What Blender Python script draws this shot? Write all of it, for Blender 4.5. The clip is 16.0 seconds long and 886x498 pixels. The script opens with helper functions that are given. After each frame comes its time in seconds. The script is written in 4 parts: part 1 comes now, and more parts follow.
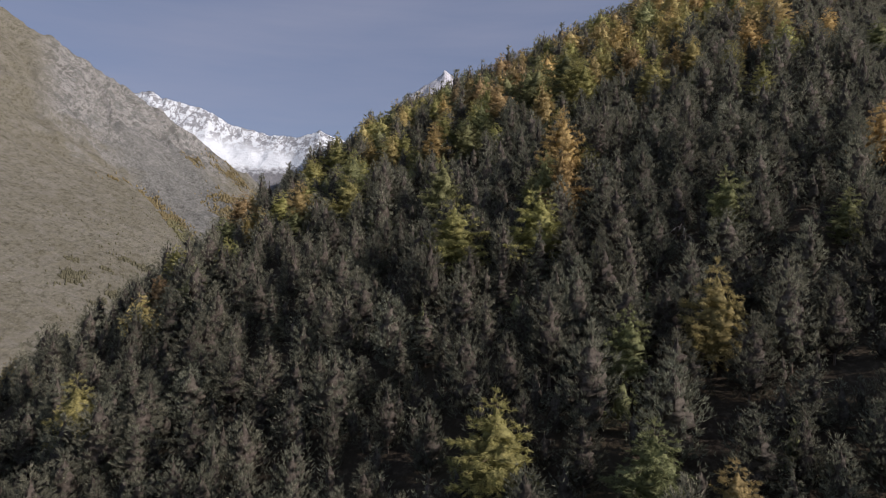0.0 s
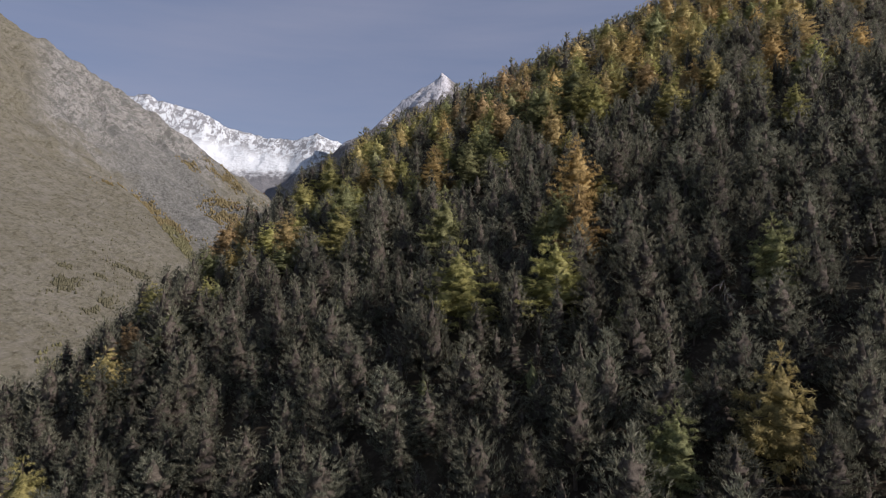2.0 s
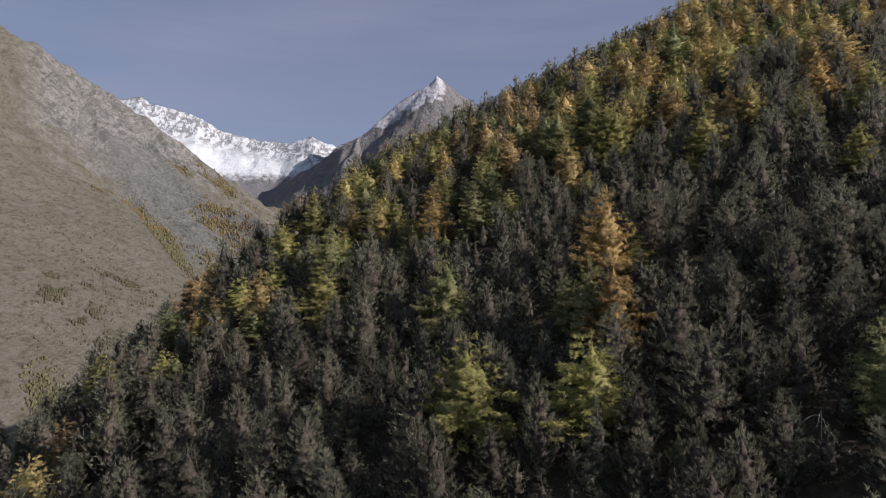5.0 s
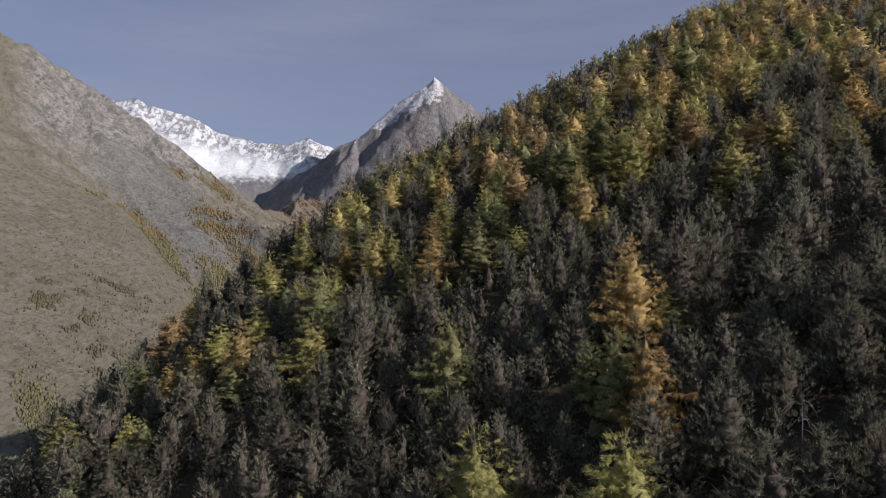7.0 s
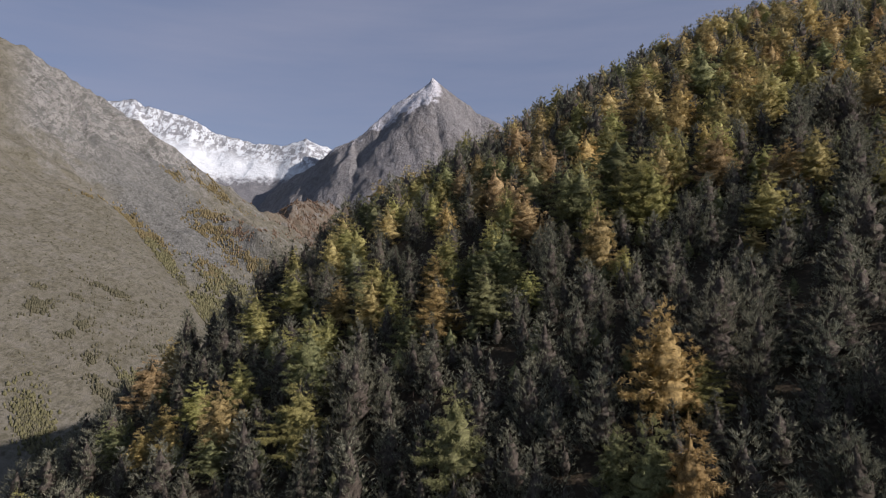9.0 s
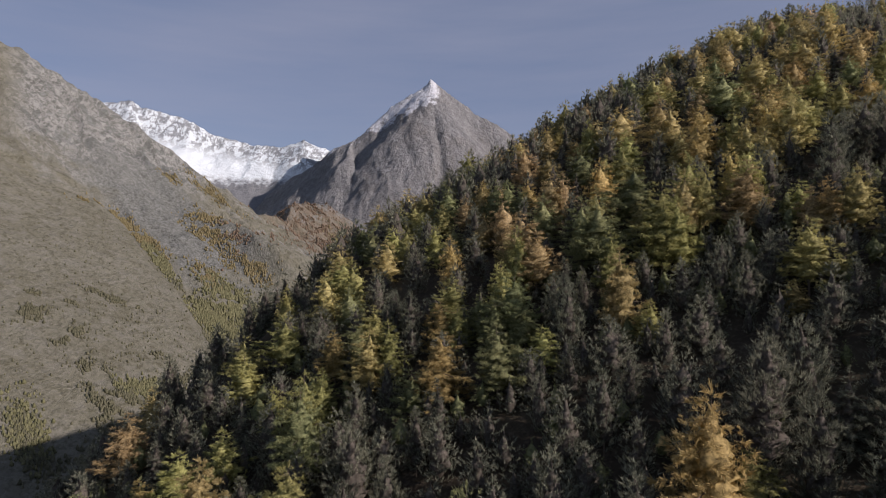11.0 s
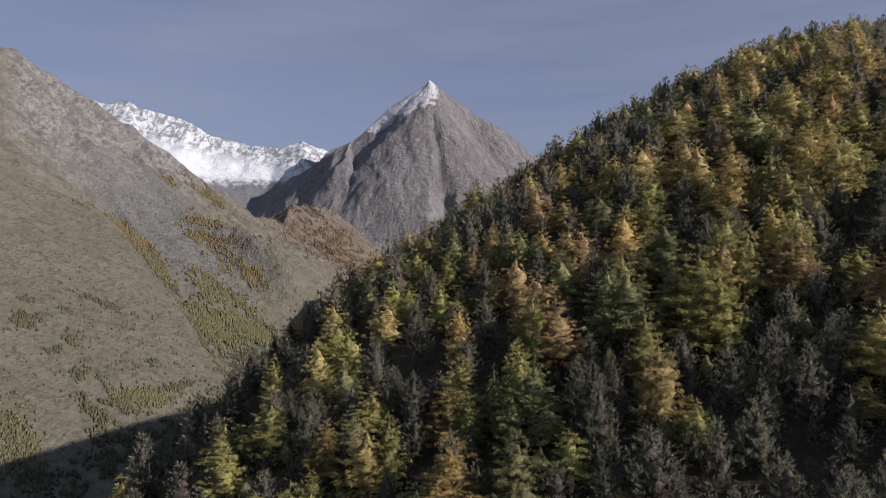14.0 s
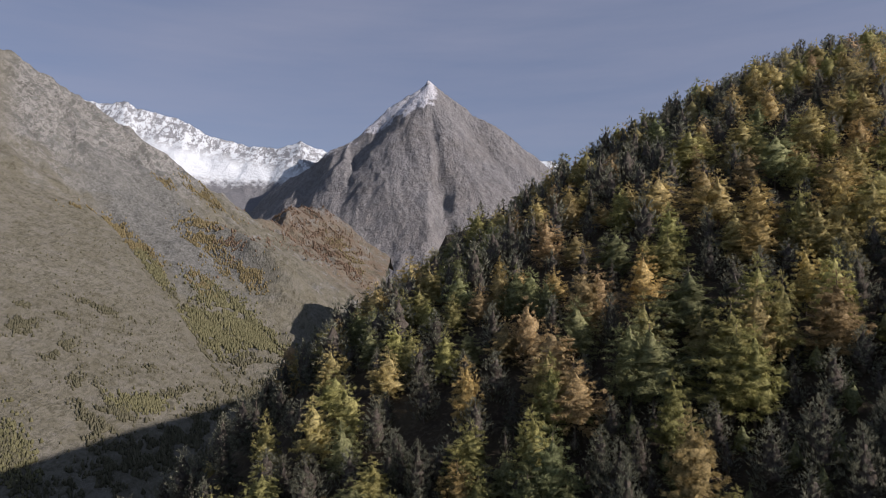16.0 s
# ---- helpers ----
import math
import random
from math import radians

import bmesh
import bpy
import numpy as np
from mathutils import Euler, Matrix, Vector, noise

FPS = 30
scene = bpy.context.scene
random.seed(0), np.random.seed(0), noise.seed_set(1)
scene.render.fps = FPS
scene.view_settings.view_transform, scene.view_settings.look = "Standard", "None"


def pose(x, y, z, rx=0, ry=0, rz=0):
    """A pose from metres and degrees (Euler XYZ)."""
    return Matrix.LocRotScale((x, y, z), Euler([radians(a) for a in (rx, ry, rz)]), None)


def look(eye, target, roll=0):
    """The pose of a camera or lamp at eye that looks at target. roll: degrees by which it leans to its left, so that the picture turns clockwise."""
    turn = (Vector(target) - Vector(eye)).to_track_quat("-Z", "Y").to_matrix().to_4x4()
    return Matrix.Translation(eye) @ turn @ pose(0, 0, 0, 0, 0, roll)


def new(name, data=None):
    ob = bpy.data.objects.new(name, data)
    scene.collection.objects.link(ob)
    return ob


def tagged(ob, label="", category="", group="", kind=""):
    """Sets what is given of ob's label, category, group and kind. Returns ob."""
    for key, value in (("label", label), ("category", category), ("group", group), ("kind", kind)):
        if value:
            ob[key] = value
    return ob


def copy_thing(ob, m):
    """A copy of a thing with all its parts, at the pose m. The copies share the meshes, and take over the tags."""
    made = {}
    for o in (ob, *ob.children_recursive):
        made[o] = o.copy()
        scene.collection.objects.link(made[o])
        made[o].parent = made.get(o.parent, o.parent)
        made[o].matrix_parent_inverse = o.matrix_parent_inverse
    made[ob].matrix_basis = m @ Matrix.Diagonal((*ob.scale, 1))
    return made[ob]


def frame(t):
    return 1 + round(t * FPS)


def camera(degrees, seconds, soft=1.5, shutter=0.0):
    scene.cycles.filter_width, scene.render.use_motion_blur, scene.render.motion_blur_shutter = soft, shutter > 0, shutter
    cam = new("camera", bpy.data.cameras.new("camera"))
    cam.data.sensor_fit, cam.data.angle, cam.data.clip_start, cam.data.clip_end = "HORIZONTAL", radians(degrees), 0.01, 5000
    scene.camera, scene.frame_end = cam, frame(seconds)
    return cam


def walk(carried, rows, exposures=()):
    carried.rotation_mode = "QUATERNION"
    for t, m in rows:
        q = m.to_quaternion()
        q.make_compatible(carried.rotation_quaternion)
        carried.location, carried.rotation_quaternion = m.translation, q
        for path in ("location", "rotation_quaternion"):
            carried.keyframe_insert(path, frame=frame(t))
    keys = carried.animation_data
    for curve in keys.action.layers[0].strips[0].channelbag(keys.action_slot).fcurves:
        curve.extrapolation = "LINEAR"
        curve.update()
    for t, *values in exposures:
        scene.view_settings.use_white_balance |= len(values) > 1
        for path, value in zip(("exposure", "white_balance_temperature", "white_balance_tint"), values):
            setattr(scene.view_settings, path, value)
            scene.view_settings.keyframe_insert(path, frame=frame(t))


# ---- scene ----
cam = camera(70.4, 16.0, soft=0.6)
METRES, EYE, TILT, LEAN, TURN = 110.0, 60.0, 0.0, 0.0, 0.0
ROWS = [
    (0.0, 0.0, 0.0, 0.0, 0.0, 0.0, -0.0),
    (0.5, -0.0016, 0.0272, 0.0182, -0.06, 0.01, -0.01),
    (1.0, -0.0033, 0.054, 0.0357, -0.12, 0.04, 0.01),
    (1.5, -0.0053, 0.085, 0.0544, -0.16, 0.08, 0.05),
    (2.0, -0.0073, 0.1146, 0.0706, -0.23, 0.17, 0.1),
    (2.5, -0.0089, 0.1464, 0.0884, -0.31, 0.24, 0.13),
    (3.0, -0.0104, 0.1752, 0.106, -0.36, 0.26, 0.15),
    (3.5, -0.0119, 0.2065, 0.1246, -0.44, 0.31, 0.18),
    (4.0, -0.0131, 0.2358, 0.1409, -0.52, 0.33, 0.19),
    (6.5, -0.0185, 0.3832, 0.2304, -0.86, 0.4, 0.31),
    (7.0, -0.0193, 0.4085, 0.2472, -0.89, 0.42, 0.31),
    (7.5, -0.0204, 0.4358, 0.2656, -0.95, 0.39, 0.3),
    (8.0, -0.0219, 0.4605, 0.2829, -1.0, 0.41, 0.32),
    (8.5, -0.0233, 0.487, 0.3017, -1.02, 0.43, 0.31),
    (9.0, -0.025, 0.5104, 0.3194, -1.06, 0.41, 0.35),
    (11.5, -0.0347, 0.6274, 0.4105, -1.25, 0.46, 0.41),
    (12.0, -0.0361, 0.6481, 0.4277, -1.27, 0.45, 0.41),
    (12.5, -0.038, 0.6698, 0.4469, -1.29, 0.44, 0.43),
    (13.0, -0.0396, 0.69, 0.4643, -1.32, 0.43, 0.4),
    (13.5, -0.0414, 0.7118, 0.4832, -1.34, 0.44, 0.44),
    (14.0, -0.043, 0.7318, 0.5011, -1.36, 0.4, 0.44),
    (14.5, -0.0447, 0.7533, 0.5204, -1.39, 0.42, 0.47),
    (15.0, -0.0465, 0.7726, 0.5377, -1.41, 0.43, 0.46),
    (15.5, -0.0489, 0.7929, 0.557, -1.43, 0.4, 0.43),
    (16.0, -0.0508, 0.8128, 0.5747, -1.46, 0.36, 0.5),
]
walk(cam, [(t, pose(0, 0, EYE, TILT, LEAN, TURN) @ pose(METRES * x, METRES * y, METRES * z, 90 + pitch, roll, yaw)) for t, x, y, z, yaw, pitch, roll in ROWS],
     exposures=[(0.0, 0.61, 6620, 24), (16.0, 0.61, 6620, 24)])


# ---- light ----
SUN_AZ, SUN_EL = 117.0, 22.5          # degrees clockwise from +y, and above the horizon
TO_SUN = Vector((math.sin(radians(SUN_AZ)) * math.cos(radians(SUN_EL)), math.cos(radians(SUN_AZ)) * math.cos(radians(SUN_EL)), math.sin(radians(SUN_EL))))
world = bpy.data.worlds.new("sky")
scene.world = world
world.use_nodes = True
wn, wl = world.node_tree.nodes, world.node_tree.links
sky = wn.new("ShaderNodeTexSky")
sky.sky_type = "NISHITA"
sky.sun_disc = False
sky.sun_elevation, sky.sun_rotation = radians(SUN_EL), radians(SUN_AZ)
sky.altitude, sky.air_density, sky.dust_density, sky.ozone_density = 1900, 1.0, 1.6, 1.2
co = wn.new("ShaderNodeTexCoord")
veil_map = wn.new("ShaderNodeMapping")
veil_map.inputs["Rotation"].default_value, veil_map.inputs["Scale"].default_value = (0, radians(-22), 0), (1.2, 1.0, 9.0)
veil = wn.new("ShaderNodeTexNoise")
veil.inputs["Scale"].default_value, veil.inputs["Detail"].default_value, veil.inputs["Roughness"].default_value = 1.6, 6, 0.55
wl.new(co.outputs["Generated"], veil_map.inputs[0])
wl.new(veil_map.outputs[0], veil.inputs["Vector"])
thin = wn.new("ShaderNodeMapRange")
thin.inputs[1].default_value, thin.inputs[2].default_value, thin.inputs[3].default_value, thin.inputs[4].default_value = 0.42, 0.8, 0.0, 0.30
wl.new(veil.outputs["Fac"], thin.inputs[0])
pall = wn.new("ShaderNodeMix")
pall.data_type = "RGBA"
pall.inputs[0].default_value = 0.7
pall.inputs[7].default_value = (1.52, 1.96, 2.75, 1)
wl.new(sky.outputs[0], pall.inputs[6])
cloud = wn.new("ShaderNodeMix")
cloud.data_type = "RGBA"
cloud.inputs[7].default_value = (3.1, 3.35, 3.95, 1)
wl.new(thin.outputs[0], cloud.inputs[0])
wl.new(pall.outputs[2], cloud.inputs[6])
wl.new(cloud.outputs[2], wn["Background"].inputs[0])
wn["Background"].inputs[1].default_value = 0.077
sun = new("sun", bpy.data.lights.new("sun", "SUN"))
sun.data.energy, sun.data.angle, sun.data.color = 3.4, radians(0.53), (1.0, 0.94, 0.87)
sun.matrix_world = look(TO_SUN * 900, (0, 0, 0))

# ---- materials ----
def material(name):
    m = bpy.data.materials.new(name)
    m.use_nodes = True
    b = m.node_tree.nodes["Principled BSDF"]
    b.inputs["Specular IOR Level"].default_value = 0.2
    return m, m.node_tree.nodes, m.node_tree.links, b


def noise_tex(nodes, links, scale, detail=6.0, rough=0.6, stretch=None, coords="Object"):
    co = nodes.new("ShaderNodeTexCoord")
    t = nodes.new("ShaderNodeTexNoise")
    t.inputs["Scale"].default_value, t.inputs["Detail"].default_value, t.inputs["Roughness"].default_value = scale, detail, rough
    if stretch:
        mp = nodes.new("ShaderNodeMapping")
        mp.inputs["Scale"].default_value = stretch
        links.new(co.outputs[coords], mp.inputs[0])
        links.new(mp.outputs[0], t.inputs["Vector"])
    else:
        links.new(co.outputs[coords], t.inputs["Vector"])
    return t.outputs["Fac"]


def veins(nodes, links, scale, detail=9.0, rough=0.6, stretch=None):
    """Sharp broken lines: rock ribs, runnels and cracks."""
    fac = noise_tex(nodes, links, scale, detail, rough, stretch)
    off = math_node(nodes, links, "ABSOLUTE", math_node(nodes, links, "SUBTRACT", fac, 0.5), 0.0)
    return math_node(nodes, links, "SUBTRACT", 1.0, math_node(nodes, links, "MULTIPLY", off, 5.0))


def ramp(nodes, links, fac, a, b):
    r = nodes.new("ShaderNodeMapRange")
    r.inputs[1].default_value, r.inputs[2].default_value = a, b
    links.new(fac, r.inputs[0])
    return r.outputs[0]


def mix(nodes, links, fac, a, b, how="MIX"):
    n = nodes.new("ShaderNodeMix")
    n.data_type, n.blend_type = "RGBA", how
    for value, socket in ((fac, n.inputs[0]), (a, n.inputs[6]), (b, n.inputs[7])):
        if isinstance(value, (tuple, float, int)):
            socket.default_value = value if isinstance(value, (float, int)) else (*value, 1)
        else:
            links.new(value, socket)
    return n.outputs[2]


def math_node(nodes, links, how, a, b):
    n = nodes.new("ShaderNodeMath")
    n.operation = how
    for value, socket in ((a, n.inputs[0]), (b, n.inputs[1])):
        if isinstance(value, (float, int)):
            socket.default_value = value
        else:
            links.new(value, socket)
    return n.outputs[0]


def bump(nodes, links, b, height, strength, distance):
    n = nodes.new("ShaderNodeBump")
    n.inputs["Strength"].default_value, n.inputs["Distance"].default_value = strength, distance
    links.new(height, n.inputs["Height"])
    links.new(n.outputs[0], b.inputs["Normal"])


def needles(name, low, high, spread=0.25, glow=0.42, sway=0.012):
    """Needle foliage: two tones picked per twig, a shift per tree, a share of light let through."""
    m, n, l, b = material(name)
    geo, info = n.new("ShaderNodeNewGeometry"), n.new("ShaderNodeObjectInfo")
    col = mix(n, l, geo.outputs["Random Per Island"], low, high)
    tone = n.new("ShaderNodeMapRange")
    tone.inputs[3].default_value, tone.inputs[4].default_value = 1 - spread, 1 + spread
    l.new(info.outputs["Random"], tone.inputs[0])
    hsv = n.new("ShaderNodeHueSaturation")
    grain = ramp(n, l, noise_tex(n, l, 2.4, 4.0, 0.7), 0.40, 0.60)
    col = mix(n, l, grain, mix(n, l, 1.0, col, (0.58, 0.58, 0.58), "MULTIPLY"), mix(n, l, 1.0, col, (1.16, 1.16, 1.16), "MULTIPLY"))
    bump(n, l, b, noise_tex(n, l, 7.0, 2.0, 0.7), 0.7, 0.12)
    l.new(col, hsv.inputs["Color"])
    l.new(tone.outputs[0], hsv.inputs["Value"])
    drift = n.new("ShaderNodeMapRange")
    drift.inputs[3].default_value, drift.inputs[4].default_value = 0.5 - sway, 0.5 + sway
    jumble = n.new("ShaderNodeTexWhiteNoise")
    jumble.noise_dimensions = "1D"
    l.new(info.outputs["Random"], jumble.inputs["W"])
    l.new(jumble.outputs["Value"], drift.inputs[0])
    l.new(drift.outputs[0], hsv.inputs["Hue"])
    l.new(hsv.outputs[0], b.inputs["Base Color"])
    b.inputs["Roughness"].default_value = 0.75
    tr = n.new("ShaderNodeBsdfTranslucent")
    l.new(hsv.outputs[0], tr.inputs[0])
    ms = n.new("ShaderNodeMixShader")
    ms.inputs[0].default_value = glow
    l.new(b.outputs[0], ms.inputs[1])
    l.new(tr.outputs[0], ms.inputs[2])
    l.new(ms.outputs[0], n["Material Output"].inputs[0])
    return m


PINE = needles("pine_needles", (0.105, 0.112, 0.078), (0.273, 0.284, 0.203), 0.3, 0.42, 0.02)
SPRUCE = needles("spruce_needles", (0.088, 0.096, 0.068), (0.194, 0.204, 0.144), 0.25, 0.40)
LARCH = {
    "golden": needles("golden_larch_needles", (0.425, 0.355, 0.150), (0.580, 0.490, 0.225)),
    "yellow-green": needles("yellow_green_larch_needles", (0.340, 0.332, 0.124), (0.480, 0.466, 0.186)),
    "green": needles("green_larch_needles", (0.210, 0.232, 0.106), (0.322, 0.342, 0.162)),
    "amber": needles("amber_larch_needles", (0.460, 0.355, 0.140), (0.605, 0.475, 0.205)),
    "russet": needles("russet_larch_needles", (0.385, 0.292, 0.146), (0.515, 0.395, 0.210)),
}

INNER = needles("inner_pine_boughs", (0.120, 0.107, 0.086), (0.120, 0.107, 0.086), 0.2, 0.35)

m, n, l, b = material("bark")
l.new(mix(n, l, noise_tex(n, l, 3.0, stretch=(4, 4, 1)), (0.06, 0.045, 0.035), (0.20, 0.165, 0.13)), b.inputs["Base Color"])
b.inputs["Roughness"].default_value = 0.95
BARK = m
m, n, l, b = material("dead_wood")
l.new(mix(n, l, noise_tex(n, l, 2.0, stretch=(3, 3, 1)), (0.22, 0.20, 0.18), (0.42, 0.40, 0.37)), b.inputs["Base Color"])
b.inputs["Roughness"].default_value = 0.9
DEAD_WOOD = m

m, n, l, b = material("forest_floor")
c = mix(n, l, ramp(n, l, noise_tex(n, l, 0.12), 0.35, 0.65), (0.035, 0.028, 0.020), (0.062, 0.052, 0.032))
c = mix(n, l, ramp(n, l, noise_tex(n, l, 1.3), 0.5, 0.7), c, (0.095, 0.078, 0.055))
l.new(c, b.inputs["Base Color"])
b.inputs["Roughness"].default_value = 1.0
bump(n, l, b, noise_tex(n, l, 1.5), 0.6, 0.5)
FLOOR = m

def along(nodes, links, x, y, z=0.0):
    """Distance along a direction, as a socket."""
    g, d = nodes.new("ShaderNodeNewGeometry"), nodes.new("ShaderNodeVectorMath")
    d.operation = "DOT_PRODUCT"
    d.inputs[1].default_value = (x, y, z)
    links.new(g.outputs["Position"], d.inputs[0])
    return d.outputs["Value"]


def band(nodes, links, value, a, b_, c_, d):
    """Rises from a to b_ and falls again from c_ to d."""
    return math_node(nodes, links, "MULTIPLY", ramp(nodes, links, value, a, b_), ramp(nodes, links, value, d, c_))


m, n, l, b = material("alpine_slope")
uphill, beside = along(n, l, -0.86, 0.51), along(n, l, 0.51, 0.86)
ragged = math_node(n, l, "MULTIPLY", math_node(n, l, "SUBTRACT", noise_tex(n, l, 0.006, 9, 0.68), 0.5), 620.0)
u_, v_ = math_node(n, l, "ADD", uphill, ragged), math_node(n, l, "ADD", beside, math_node(n, l, "MULTIPLY", ragged, 0.5))
turf = mix(n, l, ramp(n, l, noise_tex(n, l, 0.006, 8, 0.65), 0.36, 0.64), (0.136, 0.131, 0.092), (0.173, 0.170, 0.129))
tufts = noise_tex(n, l, 0.10, 6, 0.74, (1.3, 0.8, 0.5))
turf = mix(n, l, math_node(n, l, "MULTIPLY", ramp(n, l, tufts, 0.47, 0.60), 0.85), turf, (0.082, 0.080, 0.051))
turf = mix(n, l, math_node(n, l, "MULTIPLY", ramp(n, l, noise_tex(n, l, 0.035, 8, 0.72), 0.46, 0.62), 0.55), turf, (0.198, 0.194, 0.162))
pale = noise_tex(n, l, 0.18, 5, 0.74, (1.3, 0.8, 0.5))
turf = mix(n, l, math_node(n, l, "MULTIPLY", ramp(n, l, pale, 0.56, 0.66), 0.55), turf, (0.243, 0.238, 0.203))
stone = mix(n, l, ramp(n, l, noise_tex(n, l, 0.022, 9, 0.72), 0.38, 0.62), (0.106, 0.113, 0.102), (0.197, 0.208, 0.192))
strata = veins(n, l, 0.016, 11, 0.78, (1.4, 0.7, 0.8))
stone = mix(n, l, math_node(n, l, "MULTIPLY", ramp(n, l, strata, 0.72, 0.98), 0.75), stone, (0.33, 0.332, 0.305))
seams = veins(n, l, 0.034, 9, 0.78, (1.2, 1.0, 0.6))
stone = mix(n, l, math_node(n, l, "MULTIPLY", ramp(n, l, seams, 0.82, 0.99), 0.7), stone, (0.065, 0.064, 0.050))
scree = mix(n, l, ramp(n, l, noise_tex(n, l, 0.13, 5, 0.8), 0.40, 0.60), (0.082, 0.087, 0.078), (0.198, 0.208, 0.193))
high = math_node(n, l, "MULTIPLY", ramp(n, l, u_, 1690.0, 1830.0), ramp(n, l, math_node(n, l, "SUBTRACT", v_, math_node(n, l, "MULTIPLY", u_, 0.5)), -30.0, 70.0))
c = mix(n, l, high, turf, stone)
loose = math_node(n, l, "MULTIPLY", band(n, l, v_, 1040.0, 1130.0, 1330.0, 1450.0), band(n, l, u_, 1260.0, 1400.0, 1760.0, 1880.0))
c = mix(n, l, math_node(n, l, "MULTIPLY", loose, 0.9), c, scree)
heath = math_node(n, l, "MULTIPLY", ramp(n, l, v_, 1640.0, 1760.0), ramp(n, l, noise_tex(n, l, 0.02, 8, 0.7), 0.36, 0.6))
c = mix(n, l, math_node(n, l, "MULTIPLY", heath, 0.7), c, (0.165, 0.118, 0.078))
far_rock = math_node(n, l, "MULTIPLY", ramp(n, l, v_, 1430.0, 1520.0), ramp(n, l, noise_tex(n, l, 0.017, 9, 0.74), 0.52, 0.60))
c = mix(n, l, math_node(n, l, "MULTIPLY", far_rock, 0.7), c, stone)
l.new(c, b.inputs["Base Color"])
b.inputs["Roughness"].default_value = 0.95
bump(n, l, b, math_node(n, l, "ADD", noise_tex(n, l, 0.03, 8, 0.68, (1.3, 0.8, 0.55)), math_node(n, l, "MULTIPLY", tufts, 0.5)), 1.0, 9.0)
SLOPE = m

m, n, l, b = material("peak_rock")
east, up = along(n, l, 1, 0), along(n, l, 0, 0, 1)
rock = mix(n, l, ramp(n, l, noise_tex(n, l, 0.012, 10, 0.72, (1, 1, 0.6)), 0.34, 0.66), (0.172, 0.177, 0.175), (0.262, 0.267, 0.263))
rock = mix(n, l, math_node(n, l, "MULTIPLY", ramp(n, l, noise_tex(n, l, 0.0035, 7, 0.65), 0.46, 0.62), 0.5), rock, (0.180, 0.170, 0.150))
flutes = veins(n, l, 0.010, 11, 0.76, (1.5, 1.0, 0.5))
rock = mix(n, l, math_node(n, l, "MULTIPLY", ramp(n, l, flutes, 0.82, 0.98), 0.6), rock, (0.30, 0.307, 0.303))
cracks = veins(n, l, 0.020, 10, 0.78, (1.2, 0.8, 0.8))
rock = mix(n, l, math_node(n, l, "MULTIPLY", ramp(n, l, cracks, 0.80, 0.98), 0.5), rock, (0.085, 0.088, 0.090))
low = math_node(n, l, "MULTIPLY", ramp(n, l, up, 520.0, 310.0), ramp(n, l, veins(n, l, 0.006, 9, 0.7, (1.8, 1.2, 0.35)), 0.62, 0.92))
rock = mix(n, l, math_node(n, l, "MULTIPLY", low, 0.6), rock, (0.28, 0.277, 0.262))
wander = math_node(n, l, "MULTIPLY", math_node(n, l, "SUBTRACT", noise_tex(n, l, 0.013, 9, 0.74), 0.5), 420.0)
line = math_node(n, l, "ADD", math_node(n, l, "ADD", up, math_node(n, l, "MULTIPLY", east, -0.42)), wander)
cap = math_node(n, l, "MULTIPLY", ramp(n, l, line, 1048.0, 1076.0), ramp(n, l, math_node(n, l, "ADD", east, math_node(n, l, "MULTIPLY", wander, 0.35)), 78.0, 46.0))
crest = math_node(n, l, "ADD", math_node(n, l, "ADD", up, math_node(n, l, "MULTIPLY", east, 0.70)), wander)
patch = math_node(n, l, "MULTIPLY", ramp(n, l, crest, 1296.0, 1314.0), band(n, l, math_node(n, l, "ADD", east, math_node(n, l, "MULTIPLY", wander, 0.4)), 138.0, 184.0, 386.0, 432.0))
white = math_node(n, l, "MAXIMUM", cap, math_node(n, l, "MULTIPLY", patch, 0.8))
showing = ramp(n, l, noise_tex(n, l, 0.028, 7, 0.75), 0.64, 0.54)
c = mix(n, l, math_node(n, l, "MULTIPLY", white, showing), rock, (0.60, 0.63, 0.66))
l.new(c, b.inputs["Base Color"])
b.inputs["Roughness"].default_value = 0.9
bump(n, l, b, math_node(n, l, "ADD", noise_tex(n, l, 0.010, 10, 0.66, (1.3, 1.3, 0.6)), math_node(n, l, "MULTIPLY", noise_tex(n, l, 0.04, 6, 0.72, (1.2, 1.0, 0.7)), 0.4)), 1.0, 46.0)
PEAK_ROCK = m

m, n, l, b = material("snowfield")
geo = n.new("ShaderNodeNewGeometry")
pos, nor = n.new("ShaderNodeSeparateXYZ"), n.new("ShaderNodeSeparateXYZ")
l.new(geo.outputs["Position"], pos.inputs[0])
l.new(geo.outputs["Normal"], nor.inputs[0])
rock = mix(n, l, noise_tex(n, l, 0.02, 8, 0.7), (0.09, 0.098, 0.105), (0.24, 0.25, 0.255))
crest = ramp(n, l, math_node(n, l, "ADD", pos.outputs[2], math_node(n, l, "MULTIPLY", pos.outputs[0], 0.22)), 455.0, 560.0)
bare = math_node(n, l, "MULTIPLY", crest, ramp(n, l, noise_tex(n, l, 0.017, 10, 0.80, (1.5, 1, 0.8)), 0.485, 0.515))
c = mix(n, l, math_node(n, l, "MULTIPLY", bare, 0.85), (0.62, 0.69, 0.71), rock)
low = math_node(n, l, "ADD", pos.outputs[2], math_node(n, l, "MULTIPLY", noise_tex(n, l, 0.02, 9, 0.75), 260.0))
c = mix(n, l, ramp(n, l, low, 730.0, 800.0), rock, c)
l.new(c, b.inputs["Base Color"])
